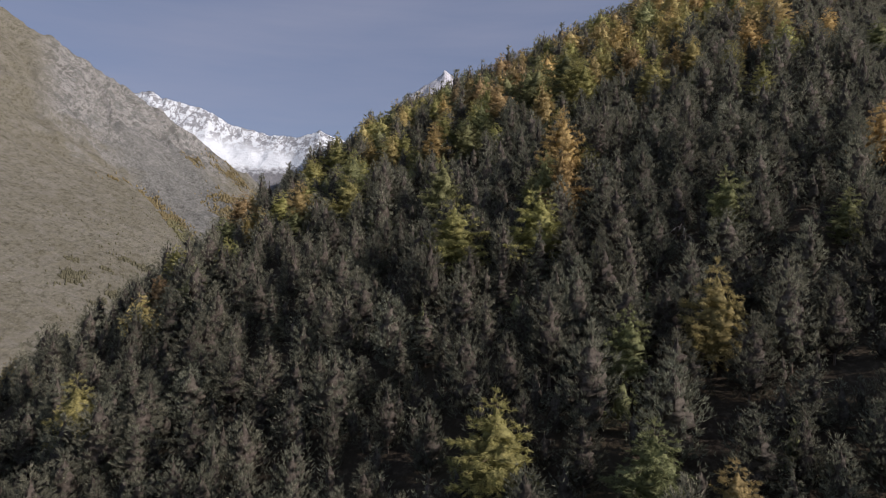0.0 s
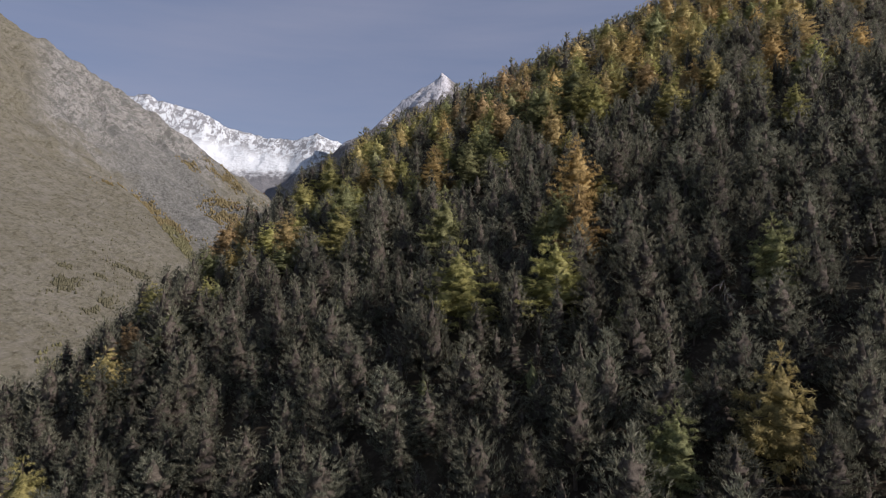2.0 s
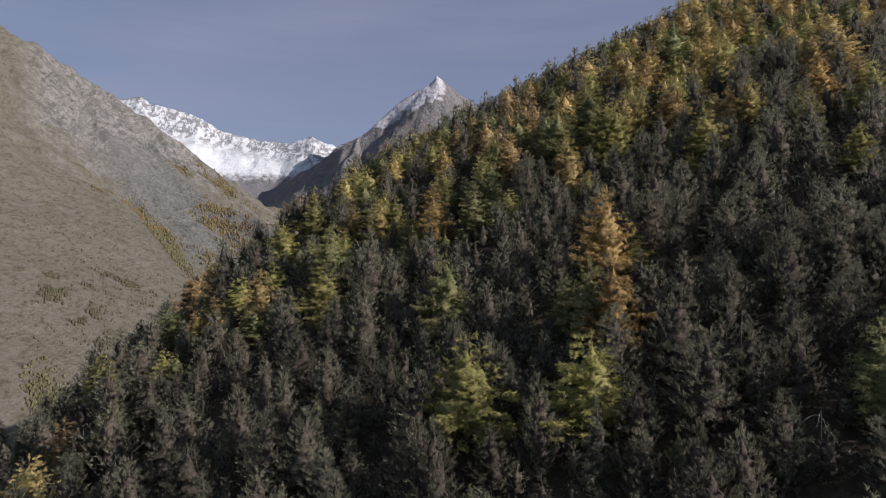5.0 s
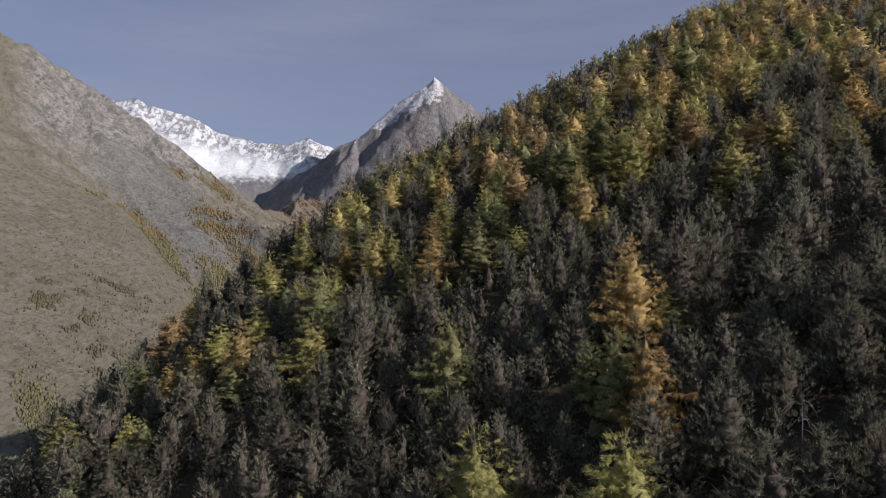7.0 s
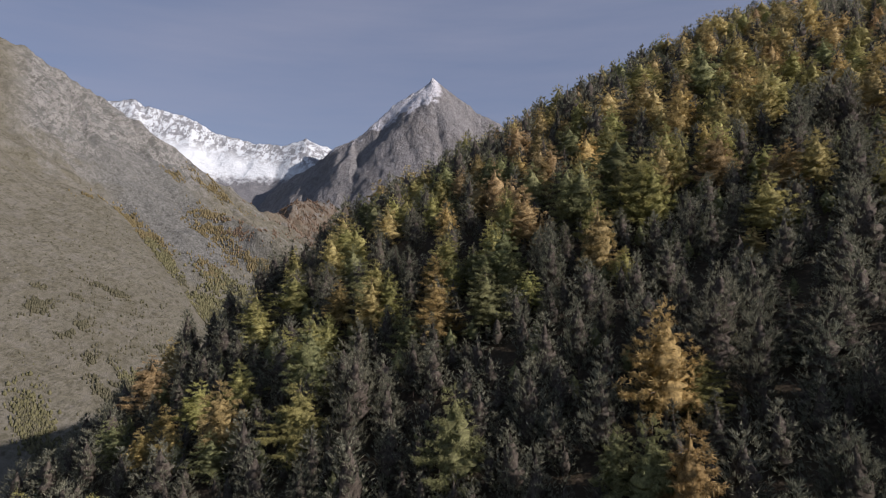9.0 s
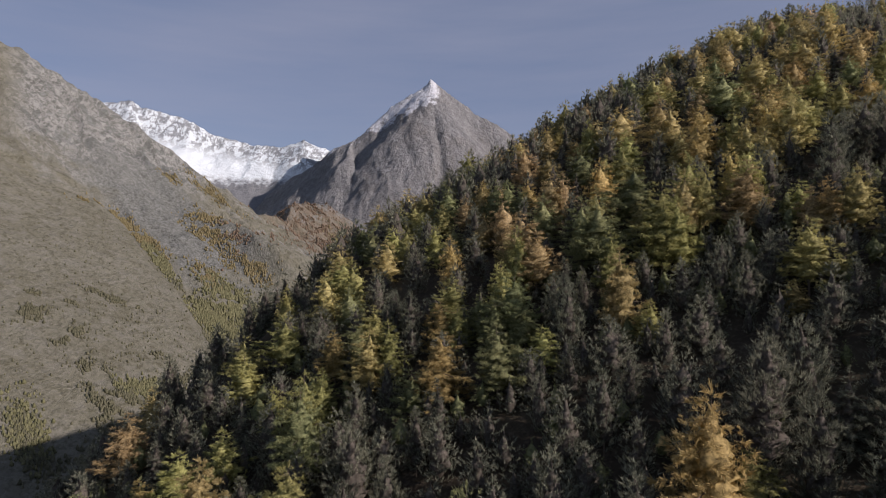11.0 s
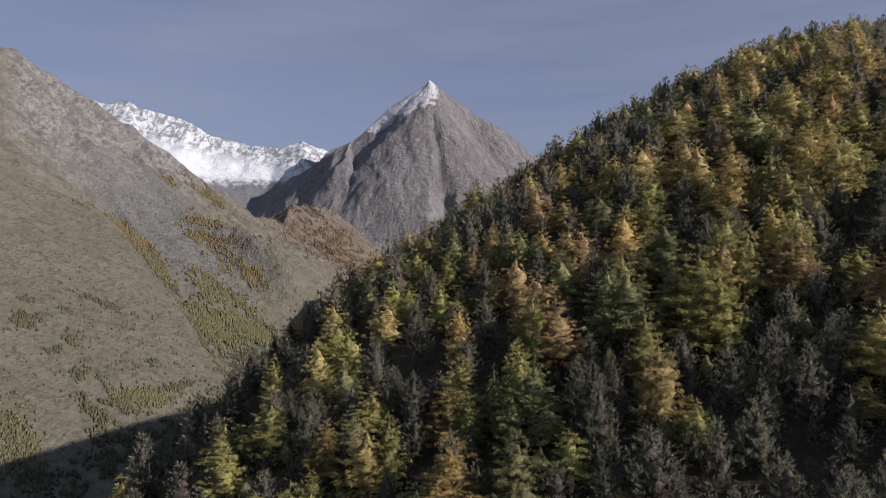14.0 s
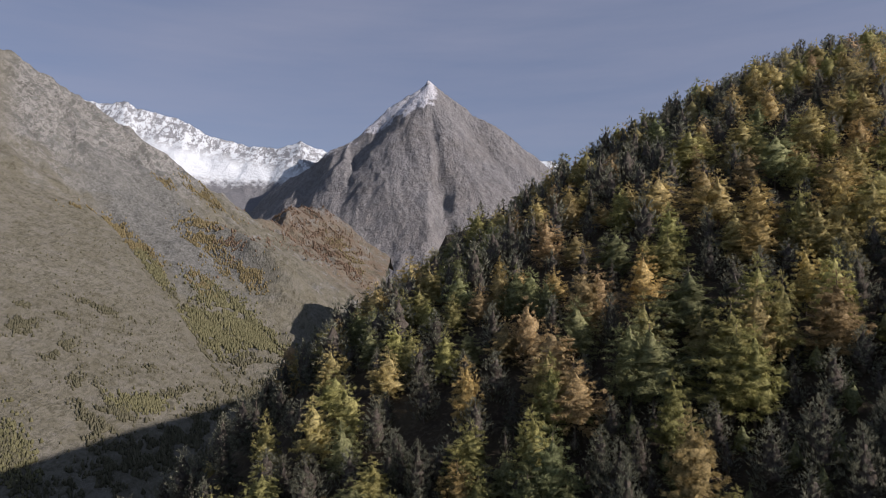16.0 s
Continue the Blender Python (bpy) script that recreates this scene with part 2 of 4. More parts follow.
b.inputs["Roughness"].default_value = 0.7
bump(n, l, b, noise_tex(n, l, 0.016, 10, 0.70), 1.0, 15.0)
SNOW = m

# ---- terrain ----
def lattice(ix, iy, seed):
    h = (ix.astype(np.int64) * 374761393 + iy.astype(np.int64) * 668265263 + seed * 974634777) & 0xFFFFFFFF
    h = ((h ^ (h >> 13)) * 1274126177) & 0xFFFFFFFF
    return ((h ^ (h >> 16)) & 0xFFFF) / 65535.0


def vnoise(x, y, seed=0):
    ix, iy = np.floor(x), np.floor(y)
    fx, fy = x - ix, y - iy
    fx, fy = fx * fx * (3 - 2 * fx), fy * fy * (3 - 2 * fy)
    a, b_ = lattice(ix, iy, seed), lattice(ix + 1, iy, seed)
    c_, d = lattice(ix, iy + 1, seed), lattice(ix + 1, iy + 1, seed)
    return (a * (1 - fx) + b_ * fx) * (1 - fy) + (c_ * (1 - fx) + d * fx) * fy


def fbm(x, y, octaves=5, seed=0, gain=0.5):
    total, amp, norm = 0.0, 1.0, 0.0
    for k in range(octaves):
        total, norm = total + amp * (vnoise(x * 2 ** k, y * 2 ** k, seed + k) - 0.5), norm + amp
        amp *= gain
    return total / norm * 2


def crags(x, y, octaves=5, seed=0, gain=0.55):
    total, amp, norm = 0.0, 1.0, 0.0
    for k in range(octaves):
        total, norm = total + amp * (1 - 2 * np.abs(vnoise(x * 2 ** k, y * 2 ** k, seed + k) * 2 - 1)), norm + amp
        amp *= gain
    return total / norm


def soft(v):
    return np.logaddexp(0.0, v)


VALLEY = -430.0


def edge(x, y):
    """Distance past the spur's edge above the valley."""
    return -0.914 * (x + 75) + 0.405 * (y - 120) - 4.5


def canopy(x, y):
    """Mean height of the forest's canopy on the spur: a slope, rolled over along its two edges."""
    s = edge(x, y)
    q = y - (262 + 0.532 * x)
    z = 10.0 + 0.314 * x + 0.507 * y
    z = z - 5.9 * soft(s / 9.5) - 20.6 * soft(q / 26.5) - 3.3 * soft((x - 120) / 12)
    z = z + 24 * np.exp(-((x + 55) / 26) ** 2 - ((y - 287) / 24) ** 2)
    z = 480 - 60 * soft((480 - z) / 60)
    # unseen valley side added far behind the spur to shade the slope across
    z = np.maximum(z, 178 + 2.0 * np.minimum(x - 40, 0) + 0.25 * np.clip(x - 40, 0, 100) - 0.5 * np.abs(y - 1590))
    return VALLEY + 25 * soft((z - VALLEY) / 25)


def hill(x, y):
    """Ground of the spur."""
    x, y = np.asarray(x, float), np.asarray(y, float)
    return canopy(x, y) - 11 + 1.6 * fbm(x / 22, y / 22, 4, 3) + 3.0 * fbm(x / 70, y / 70, 2, 9)


def ridges(x, y, lines, slope):
    """Height of slopes that fall from ridge lines of (x, y, z) corners."""
    best = np.full(np.shape(x), -9e9)
    for line in lines:
        for (ax, ay, az), (bx, by, bz) in zip(line, line[1:]):
            dx, dy = bx - ax, by - ay
            u = np.clip(((x - ax) * dx + (y - ay) * dy) / (dx * dx + dy * dy), 0, 1)
            d = np.hypot(x - ax - u * dx, y - ay - u * dy)
            best = np.maximum(best, az + u * (bz - az) - slope * d)
    return best


# the mountainside across the valley, in u (uphill) and v (along the slope, away from the start)
CREST_V = (0, 1008, 1062, 1139, 1221, 1299, 1365, 1427, 1503, 1560, 1617, 1672, 1761, 1830, 1900, 1980, 2100, 2400)
CREST_U = (2600, 2223, 2181, 2160, 2137, 2103, 2041, 1975, 1922, 1848, 1779, 1703, 1680, 1704, 1752, 1778, 1772, 1790)
PEAK_LINES = [
    [(1464, 4190, 213), (876, 4220, 623), (391, 4212, 979), (2, 4220, 1243), (-484, 4125, 836), (-713, 4140, 702), (-833, 4205, 642), (-1022, 4505, 601), (-1150, 4640, 450)],
    [(-484, 4125, 836), (-485, 3950, 700), (-462, 3760, 500), (-445, 3620, 340)],
]
SNOW_CREST = [(-3291, 4867, 1350), (-2616, 4850, 1282), (-2398, 4845, 1250), (-2245, 4841, 1262), (-2150, 4839, 1193), (-1832, 4831, 1115), (-1550, 4825, 968), (-1114, 4814, 889), (-939, 4810, 954), (-722, 4805, 850), (-243, 4793, 752), (927, 4763, 800), (1300, 4763, 500)]


def left_mountain(x, y):
    x, y = np.asarray(x, float), np.asarray(y, float)
    u, v = -0.86 * x + 0.51 * y, 0.51 * x + 0.86 * y
    wv = v + 26 * fbm(u / 170, v / 170, 3, 21)

    def face(p, q):
        return 148.6 + 0.595 * (p - 1400) - 0.105 * (q - 700) + 0.000402 * np.maximum(0, p - 1500) ** 2
    # a buttress with a sharp far edge, a scree hollow behind it and a rib beyond
    lip = np.interp(u, (950, 1220, 1330, 1530, 1650, 1800), (875, 985, 1003, 1040, 1012, 1000))
    w = np.clip((wv - lip) / (1375 - lip), 0, 1)
    high = np.clip((u - 880) / 250, 0, 1) * np.clip((2000 - u) / 350, 0, 1)
    z = face(u, v) - 62 * high * (1 - np.exp(-9 * w)) * (1 - w) * 1.2
    z = z + 66 * np.exp(-((wv - 1400) / 62) ** 2) * np.clip((u - 1120) / 160, 0, 1) * np.clip((1700 - u) / 300, 0, 1)
    z = z + 46 * np.clip((v - 1780) / 260, 0, 1)
    # runnels down the slope, broken rock higher up
    stony = np.clip((u - 1580) / 220, 0, 1)
    stony = np.maximum(stony, 0.75 * np.clip((wv - lip - 40) / 80, 0, 1))
    z = z + (2.5 + 19 * stony) * crags(wv / 62 + 0.4 * fbm(u / 90, v / 90, 3, 33), u / 330, 5, 31, 0.55) + (1.5 + 6 * stony) * fbm(x / 34, y / 34, 4, 37)
    z = z + 24 * stony * crags((u + 0.9 * wv) / 120, (wv - 0.6 * u) / 420, 4, 43)
    # behind the crest and past the last shoulder it falls away
    past = u - np.interp(v, CREST_V, CREST_U) + 10 * fbm(v / 60, u / 300, 3, 29)
    z = z - 1.25 * np.maximum(0, past) - 0.55 * np.maximum(0, v - 2200)
    return np.maximum(z, -700)


def peak(x, y):
    x, y = np.asarray(x, float), np.asarray(y, float)
    wx, wy = x + 60 * fbm(x / 300, y / 300, 4, 41), y + 60 * fbm(x / 300, y / 300, 4, 47)
    z = ridges(wx, wy, PEAK_LINES, 1.15)
    return z + 25 * crags((x + 0.25 * z) / 170 + 0.4 * fbm(x / 200, y / 200, 3, 55), (y - 0.3 * x) / 520, 6, 51, 0.64)


def snow_range(x, y):
    x, y = np.asarray(x, float), np.asarray(y, float)
    wx, wy = x + 14 * fbm(x / 120, y / 120, 4, 61), y + 30 * fbm(x / 150, y / 150, 4, 67)
    return ridges(wx, wy, [SNOW_CREST], 1.15) + 18 + 20 * crags(x / 150, y / 150, 6, 71)


# ---- terrain ends ----
def mesh_of(name, verts, faces, second=None):
    """A mesh from arrays of places and of faces that all have the same number of corners; second: the faces of the second material."""
    verts, faces = np.asarray(verts, np.float32), np.asarray(faces, np.int32)
    me = bpy.data.meshes.new(name)
    me.vertices.add(len(verts))
    me.vertices.foreach_set("co", verts.ravel())
    k = faces.shape[1]
    me.loops.add(faces.size)
    me.loops.foreach_set("vertex_index", faces.ravel())
    me.polygons.add(len(faces))
    me.polygons.foreach_set("loop_start", np.arange(0, faces.size, k, dtype=np.int32))
    if second is not None:
        me.polygons.foreach_set("material_index", second.astype(np.int32))
    me.update(calc_edges=True)
    me.validate()
    return me


def sheet(name, xs, ys, height, mat, label, category):
    """A sheet of ground over a grid of x and y."""
    gx, gy = np.meshgrid(xs, ys)
    gz = height(gx, gy)
    nx, ny = len(xs), len(ys)
    i = (np.arange(ny - 1)[:, None] * nx + np.arange(nx - 1)).ravel()
    me = mesh_of(name, np.stack([gx, gy, gz], -1).reshape(-1, 3), np.stack([i, i + 1, i + nx + 1, i + nx], -1))
    me.polygons.foreach_set("use_smooth", np.ones(len(me.polygons), bool))
    me.materials.append(mat)
    return tagged(new(name, me), label, category, kind="structure")


def steps(*spans):
    return np.unique(np.concatenate([np.arange(a, b_ + 0.01, d) for a, b_, d in spans]))


sheet("ground", steps((-4900, -400, 150), (-400, -140, 13), (-140, 220, 3), (220, 500, 14), (500, 4900, 200)),
      steps((-4900, -300, 200), (-300, -20, 14), (-20, 340, 3), (340, 700, 12), (700, 1250, 110), (1250, 1950, 28), (1950, 4900, 147.5)), hill, FLOOR,
      "steep brown forest floor falling to a deep valley", "ground")
sheet("mountain_slope", steps((-2700, -1500, 40), (-1500, -150, 6.5)), steps((500, 700, 40), (700, 2450, 6.5), (2450, 2900, 30)), left_mountain, SLOPE, "brown grassy mountainside with pale rock bands and scree", "mountain")
sheet("mountain_peak", steps((-1300, 1500, 9.5)), steps((2700, 3200, 16), (3200, 4700, 9.5)), peak, PEAK_ROCK, "grey pyramid-shaped rock peak dusted with snow", "mountain")
sheet("snow_mountain", steps((-3600, 1500, 16)), steps((3900, 4960, 16)), snow_range, SNOW, "snow-covered mountain range with rocky crest", "mountain")


# ---- trees ----
def spikes(base, way, side, length, width):
    """Small twigs, one tapering blade each."""
    v = np.stack([base - side * (width * 0.5)[:, None], base + side * (width * 0.5)[:, None], base + way * length[:, None]], 1)
    return v.reshape(-1, 3), np.arange(len(base) * 3).reshape(-1, 3)


def unit(v):
    return v / np.maximum(np.linalg.norm(v, axis=1), 1e-6)[:, None]


def branches(rng, kind, height, radius, gap):
    """Whorls of branches: height on the trunk, bearing, reach."""
    rows = []
    z = height * (0.08 if kind == "pine" else 0.10)
    lobe = rng.uniform(0, 6.28, 3)
    while z < height * 0.985:
        rel = z / height
        reach = radius * float(profile(kind, rel))
        count = max(3, int(round((7.0 if kind == "pine" else 6.5) * (0.55 + 0.45 * reach / radius))))
        for k in range(count):
            a = 6.283 * (k + rng.uniform(-0.45, 0.45)) / count + z * 1.7
            bulge = 1 + 0.16 * math.sin(a + lobe[0]) + 0.14 * math.sin(2 * a + z * 0.9 + lobe[1])
            rows.append((z + rng.uniform(-0.32, 0.32), a, max(0.4, reach * bulge * rng.uniform(0.72, 1.06))))
        z += gap * rng.uniform(0.7, 1.3)
    return np.array(rows)


def profile(kind, rel):
    """Share of the full reach at a height."""
    if kind == "spruce":
        return np.maximum(0, 1 - rel) ** 0.7 * (0.8 + 0.2 * np.minimum(1, rel * 4))
    if kind == "larch":
        return np.maximum(0, 1 - rel) ** 0.60 * (0.50 + 0.50 * np.clip(rel * 3.0, 0, 1)) * 1.3
    return np.maximum(0, 1 - rel ** 1.6) ** 0.8 * (0.5 + 0.5 * np.minimum(1, rel * 2.6)) * 1.08


def blades(rng, base, way, long, wide, face):
    """Needle sprays, one slim blade each, turned towards a given side."""
    side = unit(np.cross(way, face + rng.normal(size=way.shape) * 0.30))
    return spikes(base, way, side, long, wide)


def heart(rng, kind, height, radius, low, high, rounds, levels, share, rough):
    """The closed lumpy body of a crown, under its sprays."""
    q = low + (high - low) * np.linspace(0, 1, levels) ** 0.9
    t = 6.283 * np.arange(rounds) / rounds
    qq, tt = np.meshgrid(q, t, indexing="ij")
    swell = 1 + 0.13 * np.sin(tt * 2 + qq * 7 + rng.uniform(0, 6)) + 0.10 * np.sin(tt * 3 - qq * 16 + rng.uniform(0, 6))
    r = radius * share * profile(kind, qq) * swell * (1 + rough * rng.uniform(-1, 0.5, qq.shape))
    r[0] *= 0.35
    r[1] *= 0.8
    r *= np.clip((high + 0.03 - qq) / 0.22, 0.05, 1)
    tt = tt + rng.uniform(-0.5, 0.5, tt.shape) * 6.283 / rounds
    zz = qq * height + rng.uniform(-0.5, 0.5, qq.shape) * height / levels
    v = np.stack([r * np.cos(tt), r * np.sin(tt), zz], -1).reshape(-1, 3)
    f = []
    for i in range(levels - 1):
        for j in range(rounds):
            a, b_ = i * rounds + j, i * rounds + (j + 1) % rounds
            f += [(a, b_, b_ + rounds), (a, b_ + rounds, a + rounds)]
    return v, np.array(f)


def feathered(rng, kind, rows, height, radius, number, each, long, wide, body):
    """A crown of flat sprays along arching boughs, with twigs that hang from them (larch, spruce)."""
    cv, cf = heart(rng, kind, height, radius, 0.20, 0.84, *body)
    lush = np.clip(rng.normal(1.0, 0.32, len(rows)), 0.25, 1.8) * (0.45 + 0.55 * np.clip((rows[:, 0] / height - 0.08) / 0.22, 0, 1))
    weight = (rows[:, 2] ** 1.55 + 0.45) * lush
    sprays = number // each
    pick = rng.choice(len(rows), sprays, p=weight / weight.sum())
    z0, az, reach = rows[pick, 0], rows[pick, 1], rows[pick, 2]
    u = 1.04 - 0.72 * rng.random(sprays) ** 1.25
    drop = rng.uniform(0.24, 0.40, len(rows))[pick] if kind == "larch" else rng.uniform(0.40, 0.60, len(rows))[pick]
    out = np.stack([np.cos(az), np.sin(az), 0 * az], 1)
    flank = np.stack([-np.sin(az), np.cos(az), 0 * az], 1)
    spread = rng.normal(0, 0.5, sprays) * (0.10 + 0.34 * reach * (1.08 - u))
    root = out * (reach * u)[:, None] + flank * spread[:, None]
    root[:, 2] = z0 + reach * (0.06 - drop * u + 0.27 * u * u) - 0.18 * np.abs(spread) + rng.normal(0, 0.07, sprays)
    lean = out * rng.uniform(0.3, 0.9, sprays)[:, None] + flank * (np.sign(spread) * rng.uniform(0.1, 0.8, sprays))[:, None]
    lean[:, 2] += rng.uniform(-0.65, 0.35, sprays) + 1.6 * np.clip(z0 / height - 0.82, 0, 1) * 5
    size = rng.uniform(0.6, 1.35, sprays) * (0.62 + 0.46 * np.clip(reach / (radius * 0.7), 0, 1.1))
    k = np.repeat(np.arange(sprays), each)
    n_ = len(k)
    base = root[k] + lean[k] * (rng.uniform(-0.3, 0.35, n_) * size[k] * long)[:, None] + rng.normal(size=(n_, 3)) * (0.16 * long * size[k])[:, None]
    way = unit(unit(lean)[k] * 0.8 + rng.normal(size=(n_, 3)) * 0.38)
    scale = size[k] * rng.uniform(0.6, 1.2, n_)
    face = out[k] * 0.75 + rng.normal(size=(sprays, 3))[k] * 0.28
    face[:, 2] += 0.6
    v, f = blades(rng, base, way, long * scale, wide * scale, face)
    tv, tf = leader(rng, height, long)
    return (*gather((cv, cf), (v, f), (tv, tf)), len(cf))


def tufted(rng, kind, rows, height, radius, tufts, per, long, wide, body):
    """A crown of upright brushes of needles at the ends of rising boughs (stone pine)."""
    cv, cf = heart(rng, kind, height, radius, 0.14, 0.88, *body)
    weight = rows[:, 2] + 0.25
    pick = rng.choice(len(rows), tufts, p=weight / weight.sum())
    z0, reach = rows[pick, 0], rows[pick, 2]
    az = rows[pick, 1] + rng.normal(0, 0.17, tufts)
    u = 1.03 - 0.62 * rng.random(tufts) ** 1.5
    out = np.stack([np.cos(az), np.sin(az), 0 * az], 1)
    root = out * (reach * u)[:, None]
    root[:, 2] = z0 + reach * (-0.12 * u + 0.42 * u * u) + rng.normal(0, 0.12, tufts)
    lean = unit(out * rng.uniform(0.15, 0.8, tufts)[:, None] + np.array((0, 0, 0.9)) + rng.normal(size=out.shape) * 0.12)
    size = rng.uniform(0.7, 1.35, tufts)
    k = np.repeat(np.arange(tufts), per)
    n_ = len(k)
    off = unit(rng.normal(size=(n_, 3)))
    along_ = rng.uniform(-0.25, 0.75, n_)
    base = root[k] + lean[k] * (along_ * size[k] * long * 1.15)[:, None] + off * (0.07 * size[k])[:, None]
    way = unit(lean[k] * rng.uniform(0.7, 1.2, n_)[:, None] + off * (0.62 - 0.35 * np.clip(along_, 0, 1))[:, None])
    scale = size[k] * rng.uniform(0.65, 1.2, n_)
    face = out[k] + np.array((0, 0, 0.4))
    v, f = blades(rng, base, way, long * scale, wide * scale, face)
    tv, tf = leader(rng, height, long)
    return (*gather((cv, cf), (v, f), (tv, tf)), len(cf))


def leader(rng, height, long):
    tip = rng.uniform(0, 1, 14)
    top = np.stack([0.14 * (tip - 0.5), 0.14 * (np.roll(tip, 3) - 0.5), height * (0.92 + 0.06 * np.roll(tip, 5))], 1)
    up = unit(np.stack([tip - 0.5, np.roll(tip, 3) - 0.5, 0 * tip + 1.0], 1))
    return spikes(top, up, unit(np.cross(up, np.roll(up, 1, 0) + 0.3)), long * (1 + tip), 0.09 + 0 * tip)


def gather(*parts):
    vs, fs, o = [], [], 0
    for v, f in parts:
        vs.append(v)
        fs.append(f + o)
        o += len(v)
    return np.concatenate(vs), np.concatenate(fs)


def tube(path, radii, sides=5):
    """A tapering tube along a path."""
    v, f = [], []
    for k, (p, r) in enumerate(zip(path, radii)):
        for j in range(sides):
            t = 6.283 * j / sides
            v.append((p[0] + r * math.cos(t), p[1] + r * math.sin(t), p[2]))
        if k:
            for j in range(sides):
                o = (k - 1) * sides
                f.append((o + j, o + (j + 1) % sides, o + sides + (j + 1) % sides, o + sides + j))
    return v, f


def limb(v, f, z, a, reach, lift, r):
    o = len(v)
    c, s_ = math.cos(a), math.sin(a)
    for u, rr in ((0.0, r), (0.55, r * 0.6), (1.0, r * 0.15)):
        zz = z + lift(u) * reach
        for dx, dz in ((-1, -0.6), (1, -0.6), (0, 1)):
            v.append((c * reach * u - s_ * rr * dx, s_ * reach * u + c * rr * dx, zz + rr * dz))
    for k in (0, 3):
        for j in range(3):
            f.append((o + k + j, o + k + (j + 1) % 3, o + k + 3 + (j + 1) % 3, o + k + 3 + j))


def trunk_mesh(name, rng, kind, rows, height):
    bow = rng.uniform(-0.15, 0.15, 2)
    path = [(bow[0] * math.sin(u * 3), bow[1] * math.sin(u * 3), -1.2 + u * (height * 0.97 + 1.2)) for u in (0, 0.12, 0.4, 0.7, 1)]
    v, f = tube(path, [height * k for k in (0.017, 0.0135, 0.010, 0.006, 0.001)], 6)
    lift = (lambda u: -0.22 * u + 0.16 * u * u) if kind != "pine" else (lambda u: -0.10 * u + 0.38 * u * u)
    for z, a, reach in rows[::6]:
        limb(v, f, z, a, reach * 0.9, lift, 0.018 + 0.012 * reach)
    for k in range(7):
        limb(v, f, height * rng.uniform(0.03, 0.14), rng.uniform(0, 6.28), rng.uniform(0.5, 1.4), lambda u: -0.1 * u, 0.02)
    me = mesh_of(name, v, f)
    me.materials.append(BARK)
    return me


# blades in all, blades a spray, length, width, then the body's rounds, levels, share of the reach, roughness
FEATHER = {"near": (11500, 10, 0.46, 0.082, (12, 22, 0.50, 0.55)), "mid": (7000, 9, 0.50, 0.104, (10, 16, 0.52, 0.55)), "wood": (2700, 7, 0.58, 0.140, (8, 13, 0.54, 0.5)),
           "far": (760, 5, 0.72, 0.25, (7, 10, 0.58, 0.45)), "young": (420, 5, 0.75, 0.24, (6, 8, 0.50, 0.4))}
# brushes, blades each, length, width, body
TUFT = {"near": (560, 9, 0.38, 0.080, (10, 18, 0.46, 0.5)), "mid": (480, 8, 0.42, 0.095, (9, 15, 0.48, 0.5)), "wood": (340, 7, 0.46, 0.110, (8, 13, 0.50, 0.5)),
        "far": (130, 5, 0.62, 0.23, (7, 10, 0.54, 0.45)), "young": (110, 5, 0.60, 0.19, (6, 8, 0.42, 0.4))}


def grow(rng, kind, rows, height, radius, level):
    if kind == "pine":
        return tufted(rng, kind, rows, height, radius, *TUFT[level])
    number, *rest = FEATHER[level]
    return feathered(rng, kind, rows, height, radius, number if kind == "larch" else int(number * 0.55), *rest)


NEAR = {"larch": [], "pine": [], "spruce": []}
MID = {"larch": [], "pine": [], "spruce": []}
WOOD = {"larch": [], "pine": [], "spruce": []}
FAR = {"larch": [], "pine": [], "spruce": []}
YOUNG = {"larch": [], "pine": [], "spruce": []}
SPEC = {"larch": (13.0, 4.2, 0.72), "pine": (11.5, 3.3, 0.5), "spruce": (13.0, 2.7, 0.6)}
for kind in ("larch", "pine", "spruce"):
    H, R, gap = SPEC[kind]
    for k in range(6):
        rng = np.random.default_rng(100 + k + (0, 50, 90)[("larch", "pine", "spruce").index(kind)])
        r_ = R * (0.85 + 0.06 * k)
        rows = branches(rng, kind, H, r_, gap)
        trunk = trunk_mesh(kind + "_trunk", rng, kind, rows, H)
        for store, close in ((NEAR, True), (MID, False)):
            v, f, inner = grow(rng, kind, rows, H, r_, "near" if close else "mid")
            store[kind].append((trunk, mesh_of(kind + "_crown", v, f, np.arange(len(f)) < inner)))
        WOOD[kind].append(grow(rng, kind, rows, H, r_, "wood"))
        FAR[kind].append(grow(rng, kind, rows, H, r_, "far"))
        YOUNG[kind].append(grow(rng, kind, rows, H, r_, "young"))

LABELS = {"golden": "golden autumn larch on the steep forest slope", "amber": "amber-orange autumn larch on the steep forest slope", "yellow-green": "yellow-green larch turning colour on the forest slope",
          "green": "still green larch on the forest slope", "russet": "russet brown larch with thinning needles",
          "spruce": "slender dark green spruce with drooping boughs", "pine": "dark grey-green stone pine with dense upturned twigs"}
made = {}


